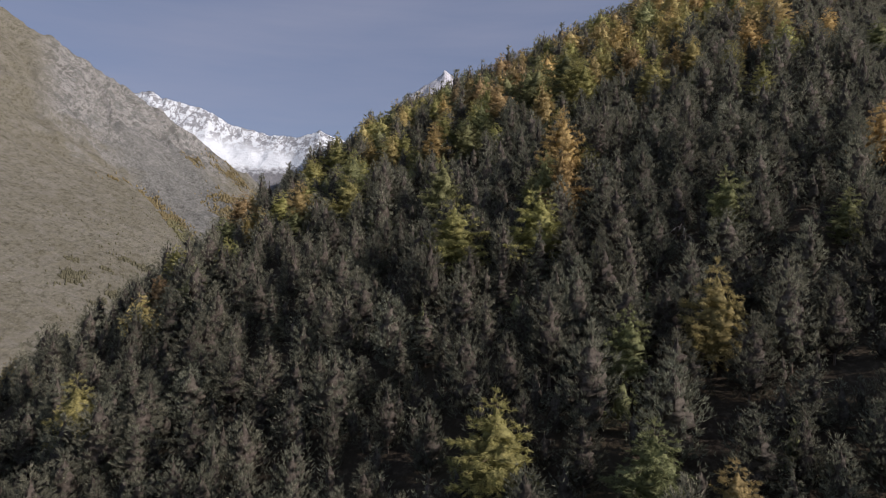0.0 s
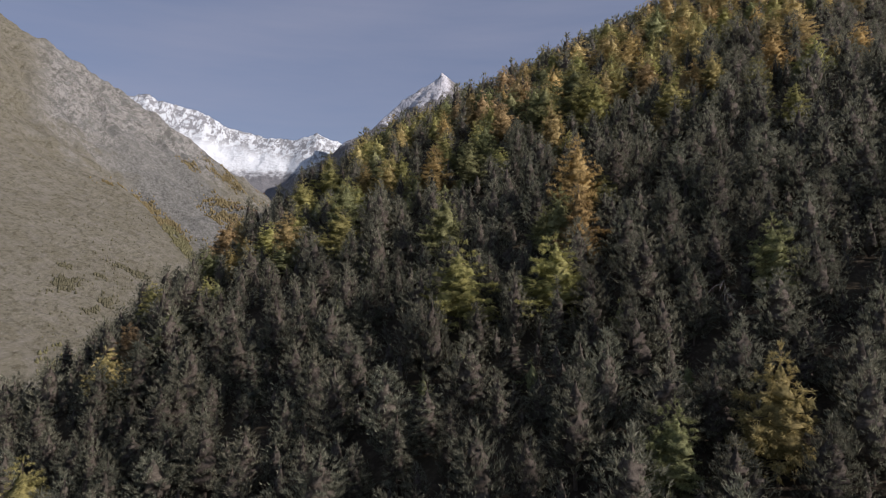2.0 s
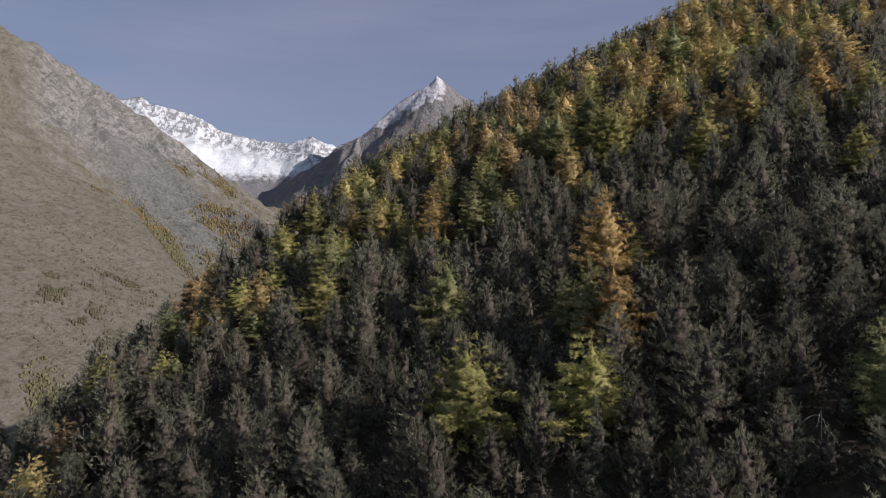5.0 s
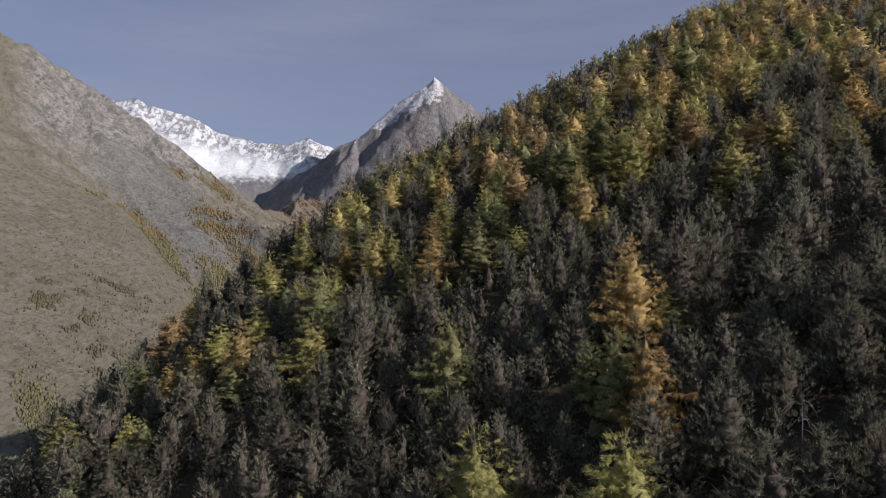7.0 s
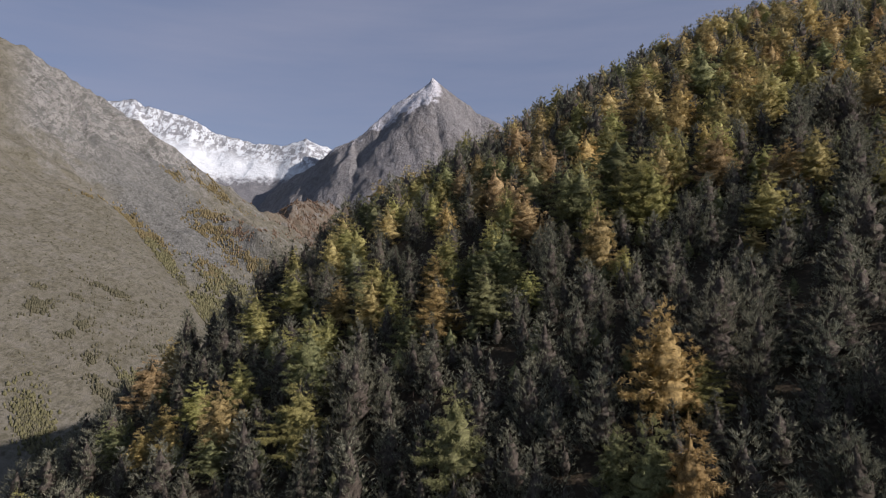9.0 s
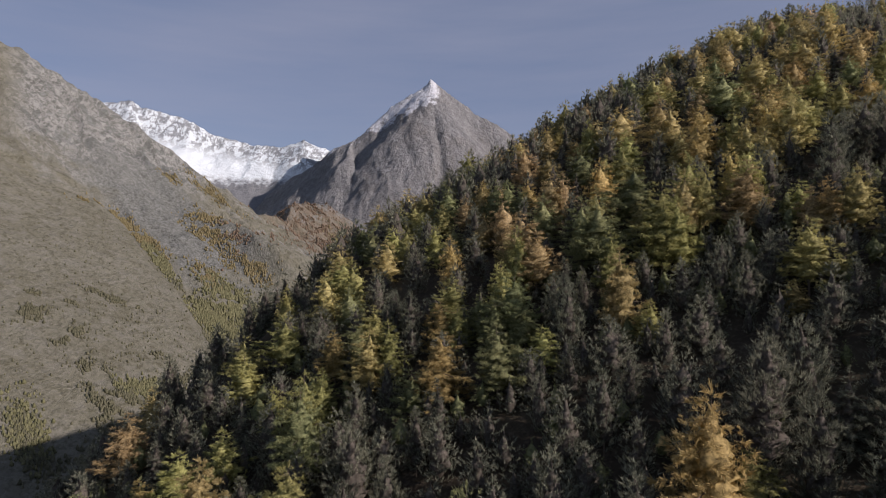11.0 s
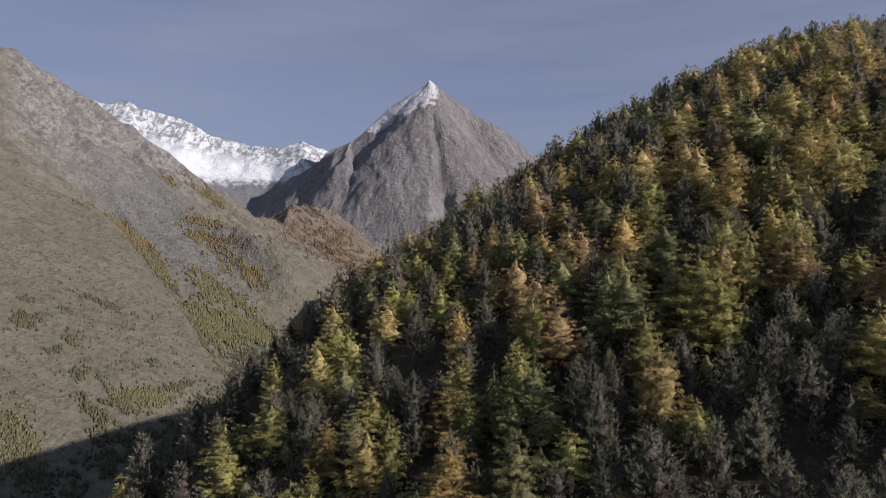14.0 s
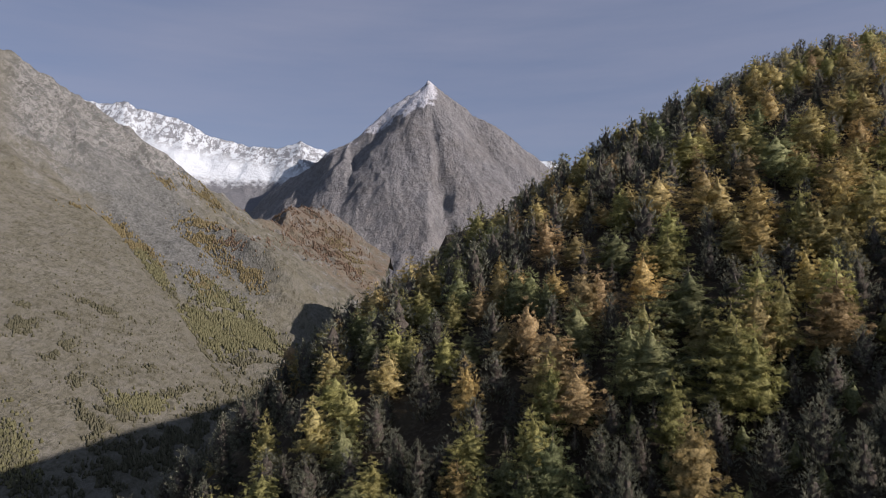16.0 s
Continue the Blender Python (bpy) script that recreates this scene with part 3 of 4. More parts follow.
def tree(kind, tint, x, y, height, wide=1.0, turn=None, variant=None):
    """One tree at its place on the slope, as trunk and crown."""
    variant = random.randrange(6) if variant is None else variant
    turn = random.uniform(0, 360) if turn is None else turn
    store = NEAR if y < 182 else MID
    key = (kind, tint, variant, y < 182)
    k = height / SPEC[kind][0]
    m = pose(x, y, float(hill(x, y)), random.uniform(-2, 2), random.uniform(-2, 2), turn) @ Matrix.Diagonal((k * wide, k * wide, k, 1))
    if key not in made:
        root = new(kind + "_tree")
        root.empty_display_size = 0.5
        trunk, crown = store[kind][variant]
        crown = crown.copy()
        crown.materials.append(LARCH[tint] if kind == "larch" else PINE if kind == "pine" else SPRUCE)
        crown.materials.append(LARCH[tint] if kind == "larch" else INNER)
        new("trunk", trunk).parent = root
        new("crown", crown).parent = root
        tagged(root, LABELS[tint], kind, group={"larch": "larches", "pine": "pines", "spruce": "spruces"}[kind] + " of the slope")
        made[key] = root
        ob = root
    else:
        ob = copy_thing(made[key], Matrix())
    ob.matrix_basis = m
    return ob


PLACED = []   # x, y, clear radius
DEAD = ((35.6, 108.9, 6.6), (35.9, 93.6, 6.2))   # x, y, height
PLACED += [(x, y, 1.6) for x, y, height in DEAD]
# x, y, height, reach of the trees that stand out
STANDING = []
STANDING += [("amber", *row) for row in (
    (71.8, 102.8, 11.9, 3.6), (22, 116.3, 15.6, 4.3), (25.1, 130.8, 17.3, 4.6), (-43.1, 152.9, 7.5, 2.9), (-48.1, 155, 7.5, 2.7),
    (-46, 158.9, 7.5, 3), (101, 164.9, 11.6, 3.8), (80.9, 167.1, 13.5, 3.8), (63.3, 169.8, 10.9, 3.3), (-2.4, 160.6, 13, 4.6), (-1.5, 173.9, 9.3, 3.6), (0.6, 189.3, 11.5, 3),
    (56.8, 191.4, 12.5, 3), (34, 203.1, 12.9, 3.9), (56.3, 204.6, 13.4, 5.2), (72, 204.6, 14.5, 4.1), (59.9, 212.9, 14.5, 5.6), (77.2, 213.9, 12.9, 5),
    (91.1, 227.1, 12.7, 3.6), (116.1, 251.5, 14.5, 4.8),
)]
STANDING += [("yellow-green", *row) for row in (
    (5.5, 63.4, 12.8, 4.6), (16.1, 104.5, 13.7, 4.5), (17.5, 107.7, 8.9, 3.1), (2.2, 109.7, 14.8, 4.9), (29.7, 132.2, 8.3, 3.3), (70.6, 138.6, 9.8, 3.6),
    (-48.9, 142.4, 7.8, 2.8), (-62.8, 149.1, 9.8, 3.1), (-21.7, 146.1, 12.5, 4.2), (70.8, 153.3, 11.6, 2.2), (-40.9, 159.7, 9.4, 3.7), (53.4, 159.9, 12.1, 4.2),
    (72.9, 159.9, 10, 1.8), (-34.5, 160.4, 9.7, 3.8), (-22.5, 162.5, 13.1, 4.2), (-21.1, 167.3, 7.9, 2.5), (-28.7, 168.1, 8.8, 2.7),
)]
STANDING += [("yellow-green", *row) for row in (
    (-21.1, 170, 7.5, 2.4), (-10.7, 170.8, 11.3, 3.2), (0.8, 172.2, 9.2, 2.9), (27.4, 173.4, 13.4, 3.2), (39.6, 175.3, 14.5, 4.5), (9, 175.9, 11.4, 3.2),
    (37.5, 177.1, 14.5, 5.6), (-36.8, 179.3, 9.9, 3.7), (0.4, 179.5, 9.5, 3.5), (-13.7, 180.4, 8.6, 3.4), (39.3, 181.2, 14.5, 4.7), (13, 182, 13.1, 3.2),
    (47.7, 183.1, 14.5, 3.3), (56.6, 184.6, 14.5, 3.9), (-38.8, 186.2, 9.5, 3.5), (-30.4, 183.9, 10.9, 4.2), (47.1, 188.4, 14.5, 4.5), (29.2, 190, 13.4, 3.8),
)]
STANDING += [("yellow-green", *row) for row in (
    (-19.1, 194.9, 11.6, 3.7), (-33, 196, 11.7, 3), (-2.7, 201.8, 10.2, 2.9), (-22.6, 202.7, 10.2, 3.6), (79.5, 204.8, 14.5, 5.6), (-8.7, 206.7, 10.4, 3.2),
    (65.2, 206.8, 14.4, 3.4), (40.7, 209.4, 11, 3.5), (-11.8, 212.3, 9.9, 3.2), (-0.6, 215.9, 8.9, 3.3), (44, 217.1, 12.5, 4), (109.8, 220.3, 12.5, 4.1),
    (-7, 226.2, 9.6, 3.5), (-11.1, 228.2, 9.8, 3.6), (38.8, 232.8, 12.5, 3.8), (-1.6, 242.7, 9.3, 3.5), (58.2, 249.8, 10.3, 4), (63.4, 252.8, 14.5, 5.6),
)]
STANDING += [("golden", *row) for row in (
    (24.8, 52.9, 8, 2.4), (31.5, 72.8, 13.9, 4), (90.6, 168.4, 10.5, 4.6), (-34.8, 151, 13, 3.9), (26.4, 164.7, 14.1, 3.9), (66.5, 168.1, 12.7, 3.5),
    (-13.9, 170.1, 11.2, 4.1), (44.2, 183.2, 14.5, 4), (12.6, 186.3, 11.9, 3), (100, 187.6, 11.7, 4.2), (-57.3, 189.4, 9.6, 3.1), (95.3, 193, 12.1, 3.9),
    (-24.3, 193.7, 11.9, 3.6), (66.7, 195.9, 11.8, 3.7), (65.4, 201.5, 12.7, 4.5), (75.7, 201.6, 14.5, 4.3), (-12.8, 202.6, 10.1, 3.5), (110.9, 210.2, 11.8, 4.3),
    (54.4, 210.3, 11.1, 3.9),
)]
STANDING += [("golden", *row) for row in (
    (9, 217, 10.5, 3.4), (84.2, 218.2, 11.9, 4.2), (56.9, 222.6, 13.6, 4.7), (26.5, 224.1, 9.4, 3.6), (46.2, 229.4, 14.5, 5.6), (57.4, 231.1, 12.3, 4.4),
    (112, 233, 13.5, 4.3), (86.6, 237.7, 14.5, 5.4), (102, 240.4, 12.4, 4.4), (97.6, 244.4, 12.7, 4.5), (76.5, 250.6, 12.2, 4.7), (23.4, 253, 12.1, 4.3),
    (111, 256.2, 13.7, 4.9), (89.7, 261.2, 12.3, 4), (115.5, 267.4, 14.5, 5.6), (85.4, 273.5, 13.2, 4.8), (102.1, 281.9, 13.8, 5.1), (101.4, 290.6, 14.5, 5.3),
    (93, 307.1, 13.3, 5.1),
)]
STANDING += [("green", *row) for row in (
    (19.2, 56.8, 10.3, 3.6), (21.5, 73.3, 10.3, 3.2), (56.1, 87.1, 8.8, 3.3), (42.7, 94.8, 11.9, 3.8), (19, 119.3, 14.4, 3.4), (17.7, 125.4, 8.9, 2.8),
    (0.1, 131.8, 14.4, 3.3), (-34.4, 147.2, 7.5, 3), (-22.1, 157.2, 14.5, 3.8), (6.2, 158.6, 11.8, 3.9), (-6.4, 160.1, 8.7, 2.9), (-55.3, 161.1, 8.7, 3),
    (11.8, 168.4, 7.5, 2.9), (6.7, 169, 10, 3.2), (10.1, 170.4, 12.9, 3.9), (4.7, 174.1, 8.5, 2.4),
)]
STANDING += [("green", *row) for row in (
    (-16.6, 177.9, 8.9, 3), (28, 182.2, 14.5, 5.2), (25.5, 184.6, 14.5, 4.7), (-19.1, 188.1, 9.9, 3.1), (37.8, 192.7, 14.4, 5.5), (19.6, 197, 12, 4),
    (16.9, 208.4, 9.6, 3.1), (14.7, 213, 10, 3.2), (11.8, 213.2, 11.3, 3.6), (32.7, 215.6, 11.5, 4), (-17.2, 217.1, 9, 3.3), (1, 224, 9.5, 3.5),
    (-17.6, 227.8, 9.7, 3.6), (-21, 231.1, 10, 3.7), (74.3, 231.4, 14.5, 5), (9, 244.3, 11, 4.3),
)]
STANDING += [("russet", *row) for row in (
    (61.2, 171.5, 9.3, 3.2), (-56.1, 176.6, 11.8, 4.6), (54.2, 180.5, 13.6, 4.5), (16, 181.6, 12, 3.9), (14.5, 191.5, 11.7, 4.5),
    (11.9, 198.8, 13.1, 3.4), (23, 203.8, 12.6, 4.1), (25.7, 204.3, 11.6, 3.5), (4.9, 215.2, 8.9, 3), (21.3, 230.9, 12.9, 4.1), (68.5, 231.7, 11.6, 4.2),
)]
STANDING += [("pine", *row) for row in (
    (33.6, 52.9, 7.5, 2.1), (38.8, 55.6, 7.5, 2.2), (32.5, 56.3, 8.5, 2.2), (28.5, 56.9, 8.6, 3.1), (-8.5, 65.4, 7.9, 2.6), (-16.6, 68.5, 9.7, 2.4),
    (8.7, 68.8, 7.5, 2), (43, 69.1, 9.8, 2.7), (38.7, 69.8, 11.3, 3.5), (-1.5, 69.9, 9.2, 2.1), (-31.3, 73.3, 8.9, 2.5), (-27, 74.3, 9, 1.5),
    (-13, 74.5, 8.3, 1.7), (40.8, 75.4, 10.5, 2.8), (-24.1, 75.5, 9.9, 2.6), (7.9, 75.8, 9.2, 2.2), (-42.7, 76.7, 7.5, 1.5), (-3.4, 78.2, 7.5, 1.5),
    (-19.1, 79.8, 8.2, 3.2), (-39.3, 80.2, 8.9, 2.4), (0.1, 82.4, 9.1, 2.4), (-10.8, 83.2, 7.5, 2.9),
)]
STANDING += [("pine", *row) for row in (
    (-45.9, 84.5, 12.8, 4), (-17.2, 87.3, 7.9, 1.7), (15.8, 88.1, 9.9, 2.4), (-7.5, 88.9, 11.6, 4), (-24.7, 90.3, 9.1, 2.7), (27, 90.9, 10.3, 2.5),
    (23.1, 92.9, 10.3, 2.3), (-21.1, 93.9, 9.7, 2.6), (-62.5, 94, 11.4, 3.7), (-44.2, 94.4, 8.9, 1.4), (19.1, 95.9, 8.7, 2.4), (-32.5, 96.6, 10.7, 2.2),
    (-49.1, 99.3, 9.4, 2.5), (-43.3, 99.4, 8, 3), (50, 99.4, 11.3, 3.2), (-2.1, 99.5, 13.3, 2), (-12.3, 99.7, 10.4, 3), (-51.5, 100.6, 9.1, 3.5),
    (9.7, 102.8, 11.6, 2.3), (-41.1, 103, 11.4, 3.8), (-39.1, 104.7, 9.9, 2.9), (-67.3, 108.5, 10.3, 2.8),
)]
STANDING += [("pine", *row) for row in (
    (-17.7, 109.2, 11.4, 3.6), (-22.7, 110.4, 12.2, 4.1), (66.2, 111.7, 11.7, 3.4), (43.5, 112.2, 11.8, 3.4), (35.5, 112.8, 11.4, 2.6), (41.8, 114.3, 9.1, 2.5),
    (-12.5, 114.5, 10.7, 3.1), (-65.9, 114.7, 9.2, 2.8), (36.6, 115.3, 10.5, 3.2), (-50.3, 115.6, 11.7, 4), (7.2, 115.6, 8.6, 2.1), (54.5, 118.7, 13.2, 5.1),
    (-73.7, 118.8, 10.8, 3.5), (-38.5, 119.1, 11.2, 3.2), (46.4, 119.3, 12.3, 3.5), (-8.1, 120.3, 8.3, 2.2), (1.1, 121.7, 9.3, 2.3), (-3.5, 124.7, 7.5, 1.8),
    (-11.4, 125.6, 8.1, 2), (-8.3, 127.1, 7.7, 1.9), (42.5, 127.9, 11.4, 3.5), (-22.5, 129.2, 10.2, 3.5),
)]
STANDING += [("pine", *row) for row in (
    (36.1, 129.9, 13.7, 3.6), (17.5, 131, 11.4, 3.2), (11.8, 132, 8.2, 2.4), (-39.6, 132.8, 7.9, 2.2), (-19, 132.9, 9.9, 3.2), (48.1, 133, 10.1, 3.7),
    (-42.9, 133.3, 7.9, 2.2), (-46.3, 135.4, 8.1, 2.2), (33.5, 135.9, 12.2, 4.1), (-35.4, 138.6, 8.4, 2.5), (-54.1, 139.4, 8.5, 2.3), (36, 139.7, 13.6, 3.6),
    (41.3, 141.1, 12.7, 3.4), (-14.3, 142, 11, 2.5), (-8.6, 142.8, 11.1, 2.7), (18.1, 145.1, 11.1, 2.5), (-13.9, 147.8, 13.5, 3.6), (22.5, 149.1, 9, 2.4),
    (-5.6, 150.8, 9.1, 2), (16, 154.5, 8.2, 2.2), (-14.6, 159, 10.3, 2.7), (68.7, 159.5, 14.5, 4.4),
)]
STANDING += [("pine", *row) for row in (
    (44, 159.8, 10.8, 2.8), (17.4, 162.5, 12.4, 2.8), (48.6, 162.6, 10.9, 2.9), (42, 164.8, 11.6, 2.6), (17.7, 166.1, 11.7, 2.9), (22.1, 171.8, 8.4, 2.1),
    (17.3, 173.2, 8.5, 2.1), (-7.5, 178.5, 10.3, 2.5), (69.5, 178.7, 14.4, 3.8), (-23.9, 180.3, 10, 2.9), (-9.5, 180.6, 10.1, 2), (-23.5, 183.4, 10.3, 3.2),
    (83, 183.5, 14.1, 4.2), (74.3, 186.2, 14.5, 4.2), (-28.2, 187.4, 8.8, 2.4), (82.6, 189.4, 14.5, 5.6), (-6.3, 193.6, 9.4, 2.6), (111, 292.7, 12.5, 3.6),
    (74.9, 297, 12.7, 3.6), (135.4, 305.4, 14.5, 4.4), (55.4, 309.4, 11.2, 3.8), (135.7, 322.5, 14.3, 4.1),
)]
for tint, x, y, height, reach in STANDING:
    kind = tint if tint in ("pine", "spruce") else "larch"
    random.seed(int(x * 971 + y * 37))
    tree(kind, tint, x, y, height, min(1.45, max(0.85, 1.12 * reach / (SPEC[kind][1] * height / SPEC[kind][0]))))
    PLACED.append((x, y, min(2.6, 0.62 * reach)))

# the rest of the forest: free places filled at the wood's own density
def fill():
    rng = np.random.default_rng(7)
    cell, taken = 7.0, {}
    for x, y, r in PLACED:
        taken.setdefault((int(x // cell), int(y // cell)), []).append((x, y, r))
    out = []
    for _ in range(26000):
        x, y = rng.uniform(-135, 215), rng.uniform(15, 345)
        s = edge(x, y)
        if s > 95 or abs(x) > 20 + 0.71 * y or y - (262 + 0.532 * x) > (80 if x < -10 else 45):
            continue
        r = rng.uniform(2.1, 3.4)
        ci, cj = int(x // cell), int(y // cell)
        if any(math.hypot(x - px, y - py) < r + pr for i in (-1, 0, 1) for j in (-1, 0, 1) for px, py, pr in taken.get((ci + i, cj + j), ())):
            continue
        taken.setdefault((ci, cj), []).append((x, y, r))
        out.append((x, y, r, s))
    return rng, out


rng, free = fill()
rng_back = np.random.default_rng(17)
for _ in range(260):
    x, y = rng_back.uniform(-240, 30), rng_back.uniform(350, 640)
    free.append((x, y, rng_back.uniform(1.8, 2.9), 60.0))
for _ in range(330):
    x, y = rng_back.uniform(-165, -25), rng_back.uniform(425, 580)
    free.append((x, y, rng_back.uniform(1.9, 2.8), 60.0))
crowd = {"spruce": [], "golden": [], "amber": [], "yellow-green": [], "green": [], "russet": [], "pine": []}
count = {"pine": sum(row[0] == "pine" for row in STANDING), "spruce": 0}
count["larch"] = len(STANDING) - count["pine"]
for x, y, r, s in sorted(free, key=lambda p: p[1]):
    share = 0.01 + 0.34 * min(1, max(0, (y - 135) / 50)) + (0.15 if -22 < s < -4 and y > 118 else 0)
    if s > 0:
        share = 0.30 if y > 235 else 0.04
    if x < -15 and y < 210:
        share = min(share, 0.06)
    if x > 25 and y < 205:
        share = min(share, 0.14)
    kind = "larch" if rng.random() < share else "pine" if rng.random() < 0.86 else "spruce"
    tint = kind if kind != "larch" else ("golden", "amber", "yellow-green", "green", "russet")[int(np.searchsorted((0.40, 0.54, 0.80, 0.92), rng.random()))]
    height = (rng.uniform(7.0, 10.5) if kind != "larch" else rng.uniform(7.5, 11)) * (0.75 if rng.random() < 0.2 else 1) * (r / 2.6) ** 0.5
    if y - (262 + 0.532 * x) > -38 and s < 10:
        height *= 1.28
    if y < 150:
        height *= 1.14
    wide = rng.uniform(1.02, 1.35) if kind != "larch" else rng.uniform(1.05, 1.35)
    count[kind] += 1
    if count[kind] <= 320 and s < 20:
        random.seed(int(x * 971 + y * 37))
        tree(kind, tint, x, y, height, wide)
    else:
        crowd[tint].append((x, y, height, wide, rng.uniform(0, 6.28), rng.integers(6)))

# young growth in the gaps
young = {"pine": [], "green": []}
# the same wood goes on behind and beside
around = []
while len(around) < 240:
    x, y = rng_back.uniform(-150, 190), rng_back.uniform(-140, 170)
    if edge(x, y) < 30 and abs(x) > 14 + 0.71 * y:
        around.append((x, y, rng_back.uniform(7.5, 11.5), rng_back.uniform(0.9, 1.2), rng_back.uniform(0, 6.28), rng_back.integers(6)))
spots = {}
for x, y, r in PLACED + [(x, y, r) for x, y, r, s in free]:
    spots.setdefault((int(x // 7), int(y // 7)), []).append((x, y, r))
for _ in range(6500):
    x, y = rng.uniform(-70, 110), rng.uniform(35, 185)
    if edge(x, y) > 8 or abs(x) > 15 + 0.71 * y:
        continue
    if any(math.hypot(x - px, y - py) < 0.75 + 0.62 * pr for i in (-1, 0, 1) for j in (-1, 0, 1) for px, py, pr in spots.get((int(x // 7) + i, int(y // 7) + j), ())):
        continue
    spots.setdefault((int(x // 7), int(y // 7)), []).append((x, y, 3.5))
    young["pine" if rng.random() < (0.95 if y < 140 else 0.7) else "green"].append((x, y, rng.uniform(3.5, 6.5), rng.uniform(1.1, 1.6), rng.uniform(0, 6.28), rng.integers(6)))


def joined_wood(name, kind, rows, store, mat, label):
    """Trees too many to tell apart, as one sheet of wood."""
    vs, fs, dim, o = [], [], [], 0
    for x, y, height, wide, turn, var in rows:
        v, f, inner = (WOOD if store is FAR and y < 215 and edge(x, y) < 25 else store)[kind][var]
        k = height / SPEC[kind][0]
        c, s_ = math.cos(turn) * k * wide, math.sin(turn) * k * wide
        z = float(hill(x, y))
        vs.append(np.stack([v[:, 0] * c - v[:, 1] * s_ + x, v[:, 0] * s_ + v[:, 1] * c + y, v[:, 2] * k + z], 1))
        fs.append(f + o)
        dim.append(np.arange(len(f)) < inner)
        o += len(v)
    me = mesh_of(name, np.concatenate(vs), np.concatenate(fs), np.concatenate(dim))
    me.materials.append(mat)
    me.materials.append(mat if kind == "larch" else INNER)
    tagged(new(name, me), label, "forest", kind="stuff")


for tint, rows in crowd.items():
    kind = tint if tint in ("pine", "spruce") else "larch"
    if rows:
        joined_wood((kind if kind != "larch" else tint.replace("-", "_") + "_larch") + "_wood", kind, rows, FAR, {"pine": PINE, "spruce": SPRUCE}.get(tint) or LARCH[tint],
                    "dense " + ("dark " + kind if kind != "larch" else tint + " larch") + " wood high on the spur")
joined_wood("young_pine_thicket", "pine", young["pine"], YOUNG, PINE, "young dark pines filling gaps between taller trees")
joined_wood("outer_pine_wood", "pine", around, YOUNG, PINE, "dark pine wood going on over the steep slope")
joined_wood("young_larch_thicket", "larch", young["green"], YOUNG, LARCH["green"], "young green larches filling gaps between taller trees")

# bleached dead trees among the pines
def dead_tree(x, y, height, seed):
    rng_ = np.random.default_rng(seed)
    root = new("dead_tree")
    bow = rng_.uniform(-0.5, 0.5, 2)
    path = [(bow[0] * u * u, bow[1] * u * u, -0.6 + u * (height + 0.6)) for u in (0, 0.15, 0.4, 0.65, 0.85, 1)]
    v, f = tube(path, [height * q for q in (0.018, 0.014, 0.011, 0.008, 0.005, 0.002)], 6)
    me = mesh_of("dead_trunk", v, f)
    me.materials.append(DEAD_WOOD)
    new("trunk", me).parent = root
    for j in range(13):
        u, a, reach = rng_.uniform(0.45, 0.99), j * 2.4 + rng_.uniform(-0.4, 0.4), rng_.uniform(0.9, 2.3)
        z, c, s_ = u * height, math.cos(a), math.sin(a)
        bend = [(bow[0] * u * u + c * reach * q, bow[1] * u * u + s_ * reach * q, z + reach * (0.35 * q - 0.95 * q * q)) for q in (0, 0.25, 0.5, 0.75, 1)]
        v, f = tube(bend, [0.055, 0.045, 0.035, 0.025, 0.01], 4)
        me = mesh_of("dead_branch", v, f)
        me.materials.append(DEAD_WOOD)
        new("branch", me).parent = root
    root.matrix_basis = pose(x, y, float(hill(x, y)), 0, 0, 0)
    tagged(root, "bleached grey dead pine with bare drooping branches", "dead tree", group="dead trees of the slope")


for k, (x, y, height) in enumerate(DEAD):
    dead_tree(x, y, height, 300 + k)

# ---- woods and bushes on the far slopes ----
def far_tree(rng, slim):
    """A small ragged crown for trees a kilometre and more away."""
    sides, v, f = 6, [], []
    levels = ((0.0, 0.55), (0.18, 1.0), (0.5, 0.72), (0.78, 0.36)) if not slim else ((0.0, 0.5), (0.15, 0.9), (0.5, 0.55), (0.8, 0.25))
    for k, (h, r) in enumerate(levels):
        for j in range(sides):
            t = 6.283 * (j + 0.5 * (k % 2)) / sides
            q = r * rng.uniform(0.6, 1.3)
            v.append((q * math.cos(t), q * math.sin(t), h + rng.uniform(-0.07, 0.07)))
    v.append((rng.uniform(-0.1, 0.1), rng.uniform(-0.1, 0.1), 1.0))
    for k in range(len(levels) - 1):
        for j in range(sides):
            a, b_ = k * sides + j, k * sides + (j + 1) % sides
            f += [(a, b_, b_ + sides), (a, b_ + sides, a + sides)]
    o = (len(levels) - 1) * sides
    f += [(o + j, o + (j + 1) % sides, len(v) - 1) for j in range(sides)]
    return np.array(v), np.array(f)


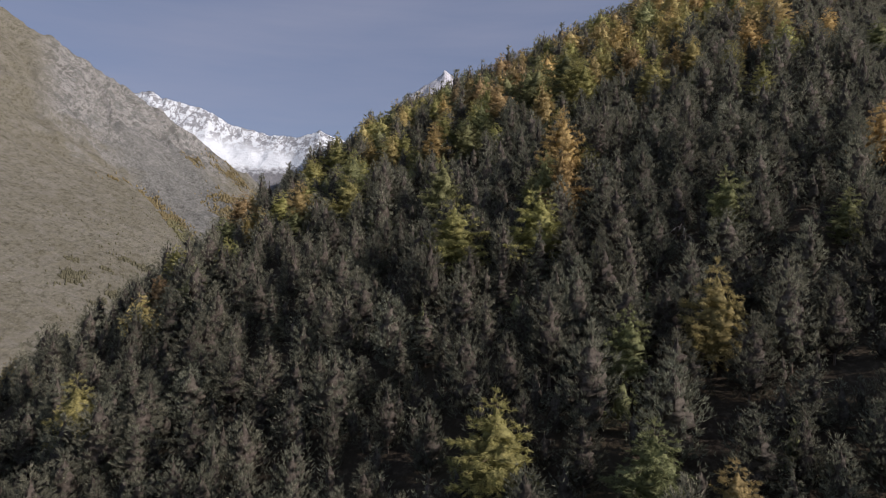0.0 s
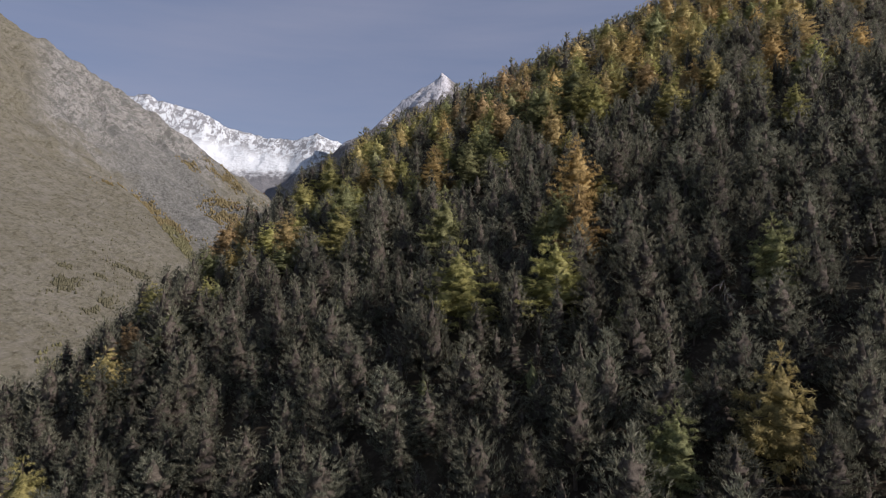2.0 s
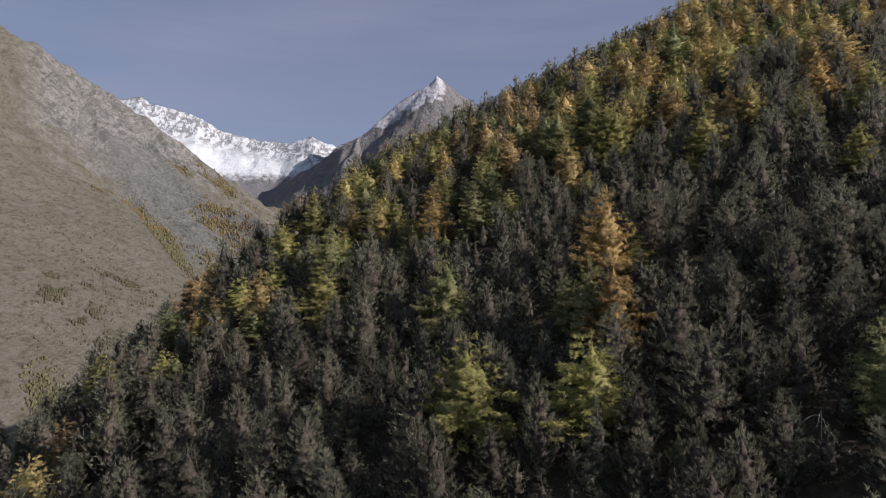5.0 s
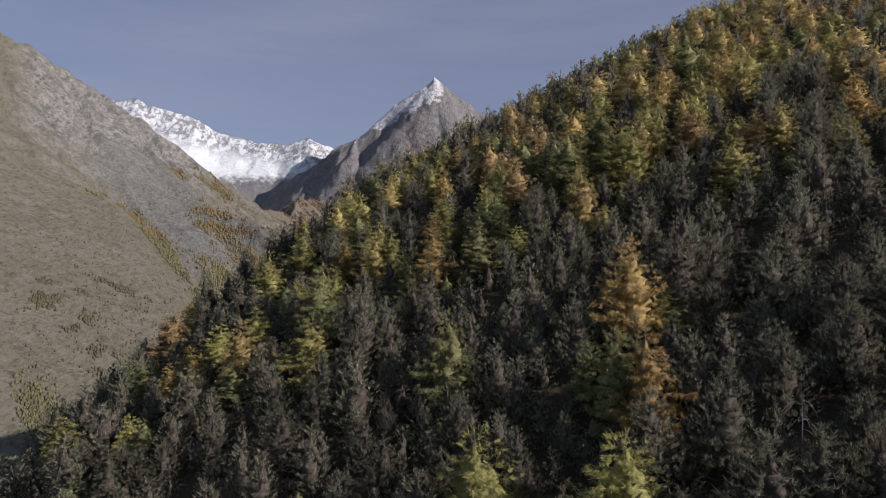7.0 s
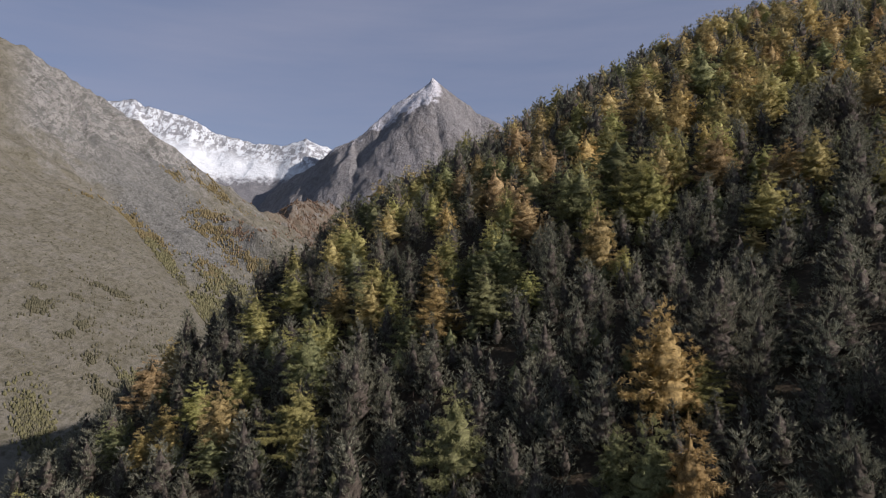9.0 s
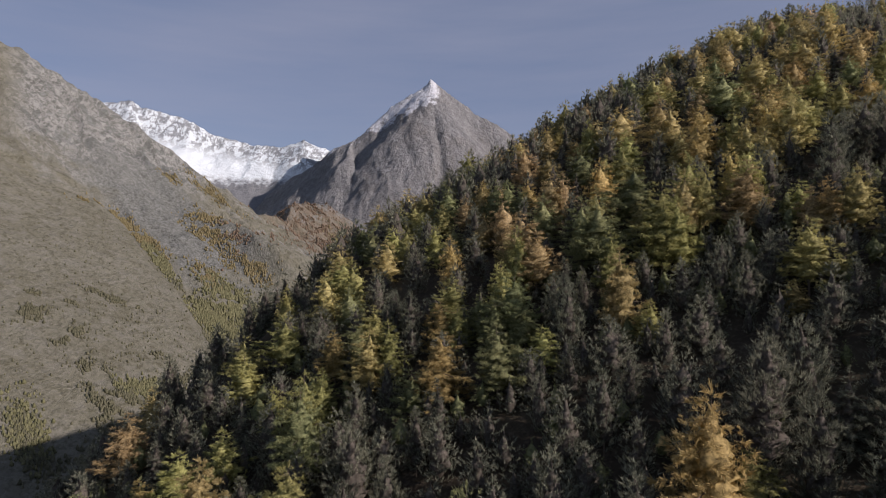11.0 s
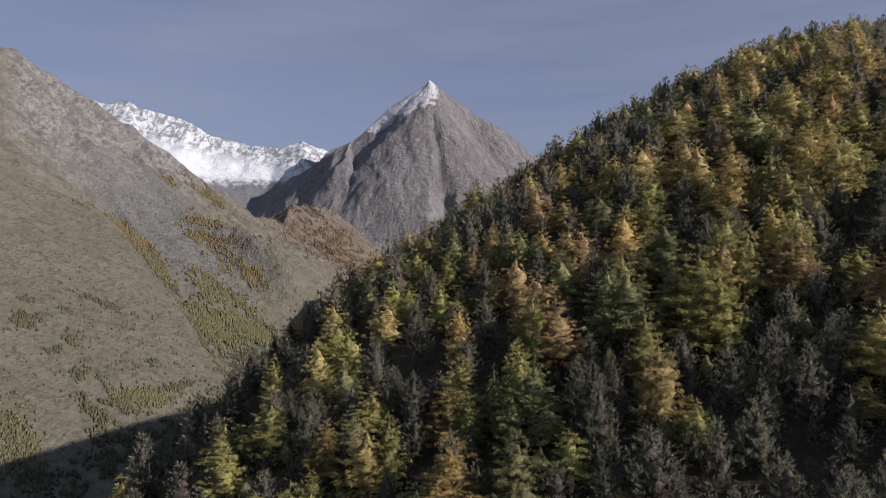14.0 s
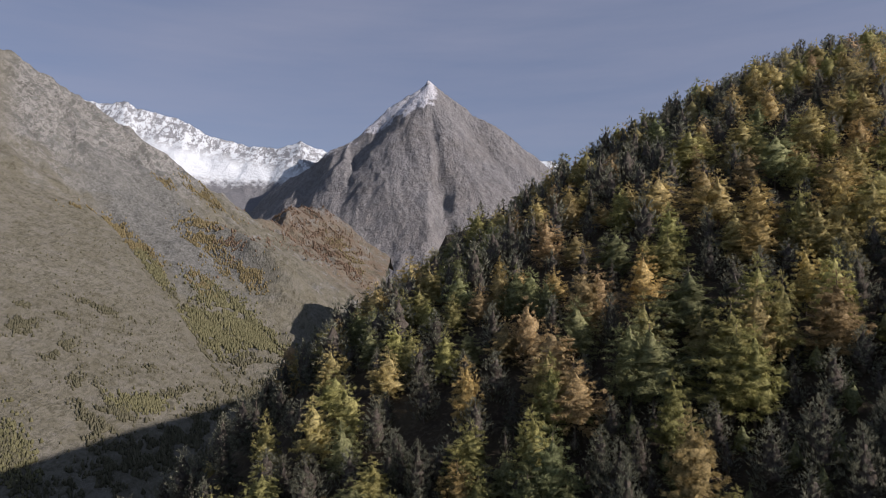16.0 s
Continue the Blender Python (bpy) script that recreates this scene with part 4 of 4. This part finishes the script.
# from x, y to x, y, half width, number, size
FAR_WOODS = {
    "golden": [(-877, 1686, -834, 1784, 16, 150, 8), (-834, 1784, -721, 1719, 18, 190, 8), (-708, 1988, -603, 1875, 45, 260, 8), (-791, 2217, -671, 2190, 30, 130, 8), (-603, 1722, -546, 1681, 26, 120, 8),
        (-856, 2104, -812, 2082, 20, 40, 7), (-558, 1831, -444, 1808, 30, 120, 8), (-365, 2518, -261, 2354, 40, 200, 8)],
    "yellow-green": [(-736, 1716, -654, 1637, 14, 110, 8), (-535, 1554, -447, 1477, 34, 260, 9), (-540, 1683, -414, 1581, 40, 330, 9), (-494, 1626, -370, 1564, 40, 220, 9), (-480, 1076, -447, 1129, 16, 90, 7),
        (-563, 934, -497, 858, 20, 60, 7)],
    "green": [(-457, 876, -377, 1064, 26, 150, 8), (-424, 983, -359, 1198, 26, 150, 8), (-385, 1109, -344, 1410, 24, 130, 8), (-388, 954, -312, 1136, 30, 130, 8), (-350, 1235, -301, 1375, 20, 60, 8),
        (-564, 1544, -411, 1312, 10, 170, 7), (-525, 1063, -455, 983, 18, 200, 7), (-479, 1048, -458, 1074, 14, 70, 7), (-653, 1295, -596, 1317, 9, 60, 7), (-667, 1106, -670, 1153, 14, 50, 7),
        (-669, 1130, -685, 1169, 8, 30, 7), (-670, 1216, -651, 1221, 6, 20, 6), (-607, 1101, -604, 1151, 11, 70, 7), (-555, 1079, -537, 1062, 8, 30, 6), (-504, 1175, -491, 1212, 8, 24, 6),
        (-446, 1149, -429, 1204, 9, 50, 6), (-718, 1178, -683, 1204, 8, 24, 6), (-640, 1621, -571, 1580, 8, 50, 6), (-423, 1440, -351, 1439, 34, 130, 8), (-641, 1121, -542, 1410, 90, 70, 5),
        (-571, 1006, -474, 1322, 90, 70, 5), (-773, 1269, -705, 1677, 60, 50, 5), (-546, 902, -486, 858, 14, 80, 7)],
    "russet": [(-600, 2480, -470, 2770, 45, 330, 8), (-560, 2400, -420, 2700, 55, 380, 8), (-480, 2350, -350, 2600, 60, 360, 8), (-440, 2250, -300, 2450, 60, 260, 8), (-396, 2319, -298, 2499, 45, 330, 8), (-540, 1932, -522, 2190, 26, 110, 8), (-316, 2315, -233, 2279, 35, 200, 8), (-635, 1972, -529, 1890, 30, 110, 8)],
}
FAR_NEEDLES = {"golden": needles("far_golden_needles", (0.21, 0.172, 0.088), (0.30, 0.25, 0.135)), "yellow-green": needles("far_olive_needles", (0.165, 0.165, 0.084), (0.24, 0.236, 0.128)),
               "green": needles("far_green_needles", (0.125, 0.127, 0.076), (0.19, 0.19, 0.12)), "russet": needles("far_russet_needles", (0.19, 0.145, 0.096), (0.26, 0.20, 0.135))}
far_rng = np.random.default_rng(23)
shapes = [far_tree(far_rng, k % 2 == 0) for k in range(6)]
for tint, rows in FAR_WOODS.items():
    vs, fs, o = [], [], 0
    for ax, ay, bx, by, half, number, size in rows:
        number = int(number * {"russet": 3.2, "yellow-green": 8.5, "golden": 6.5, "green": 4.6}[tint])
        u, w = far_rng.normal(0.5, 0.36, number), far_rng.normal(0, 0.62, number) * half
        along = np.array((bx - ax, by - ay)) / math.hypot(bx - ax, by - ay)
        x, y = ax + u * (bx - ax) - along[1] * w, ay + u * (by - ay) + along[0] * w
        z = left_mountain(x, y)
        dense = vnoise(x / 22, y / 22, 81) + 0.6 * vnoise(x / 9, y / 9, 83)
        for k in np.flatnonzero(dense > (0.52 if tint == "yellow-green" else 0.74)):
            v, f = shapes[far_rng.integers(6)]
            h = size * far_rng.uniform(0.45, 1.15)
            r = h * far_rng.uniform(0.28, 0.46)
            vs.append(np.stack([v[:, 0] * r + x[k], v[:, 1] * r + y[k], v[:, 2] * h + z[k] - 0.6], 1))
            fs.append(f + o)
            o += len(v)
    me = mesh_of(tint + "_far_wood", np.concatenate(vs), np.concatenate(fs))
    me.materials.append(FAR_NEEDLES[tint])
    tagged(new("far_" + tint.replace("-", "_") + "_wood", me), "scattered " + tint + " larches and bushes on the far mountainside", "forest", kind="stuff")
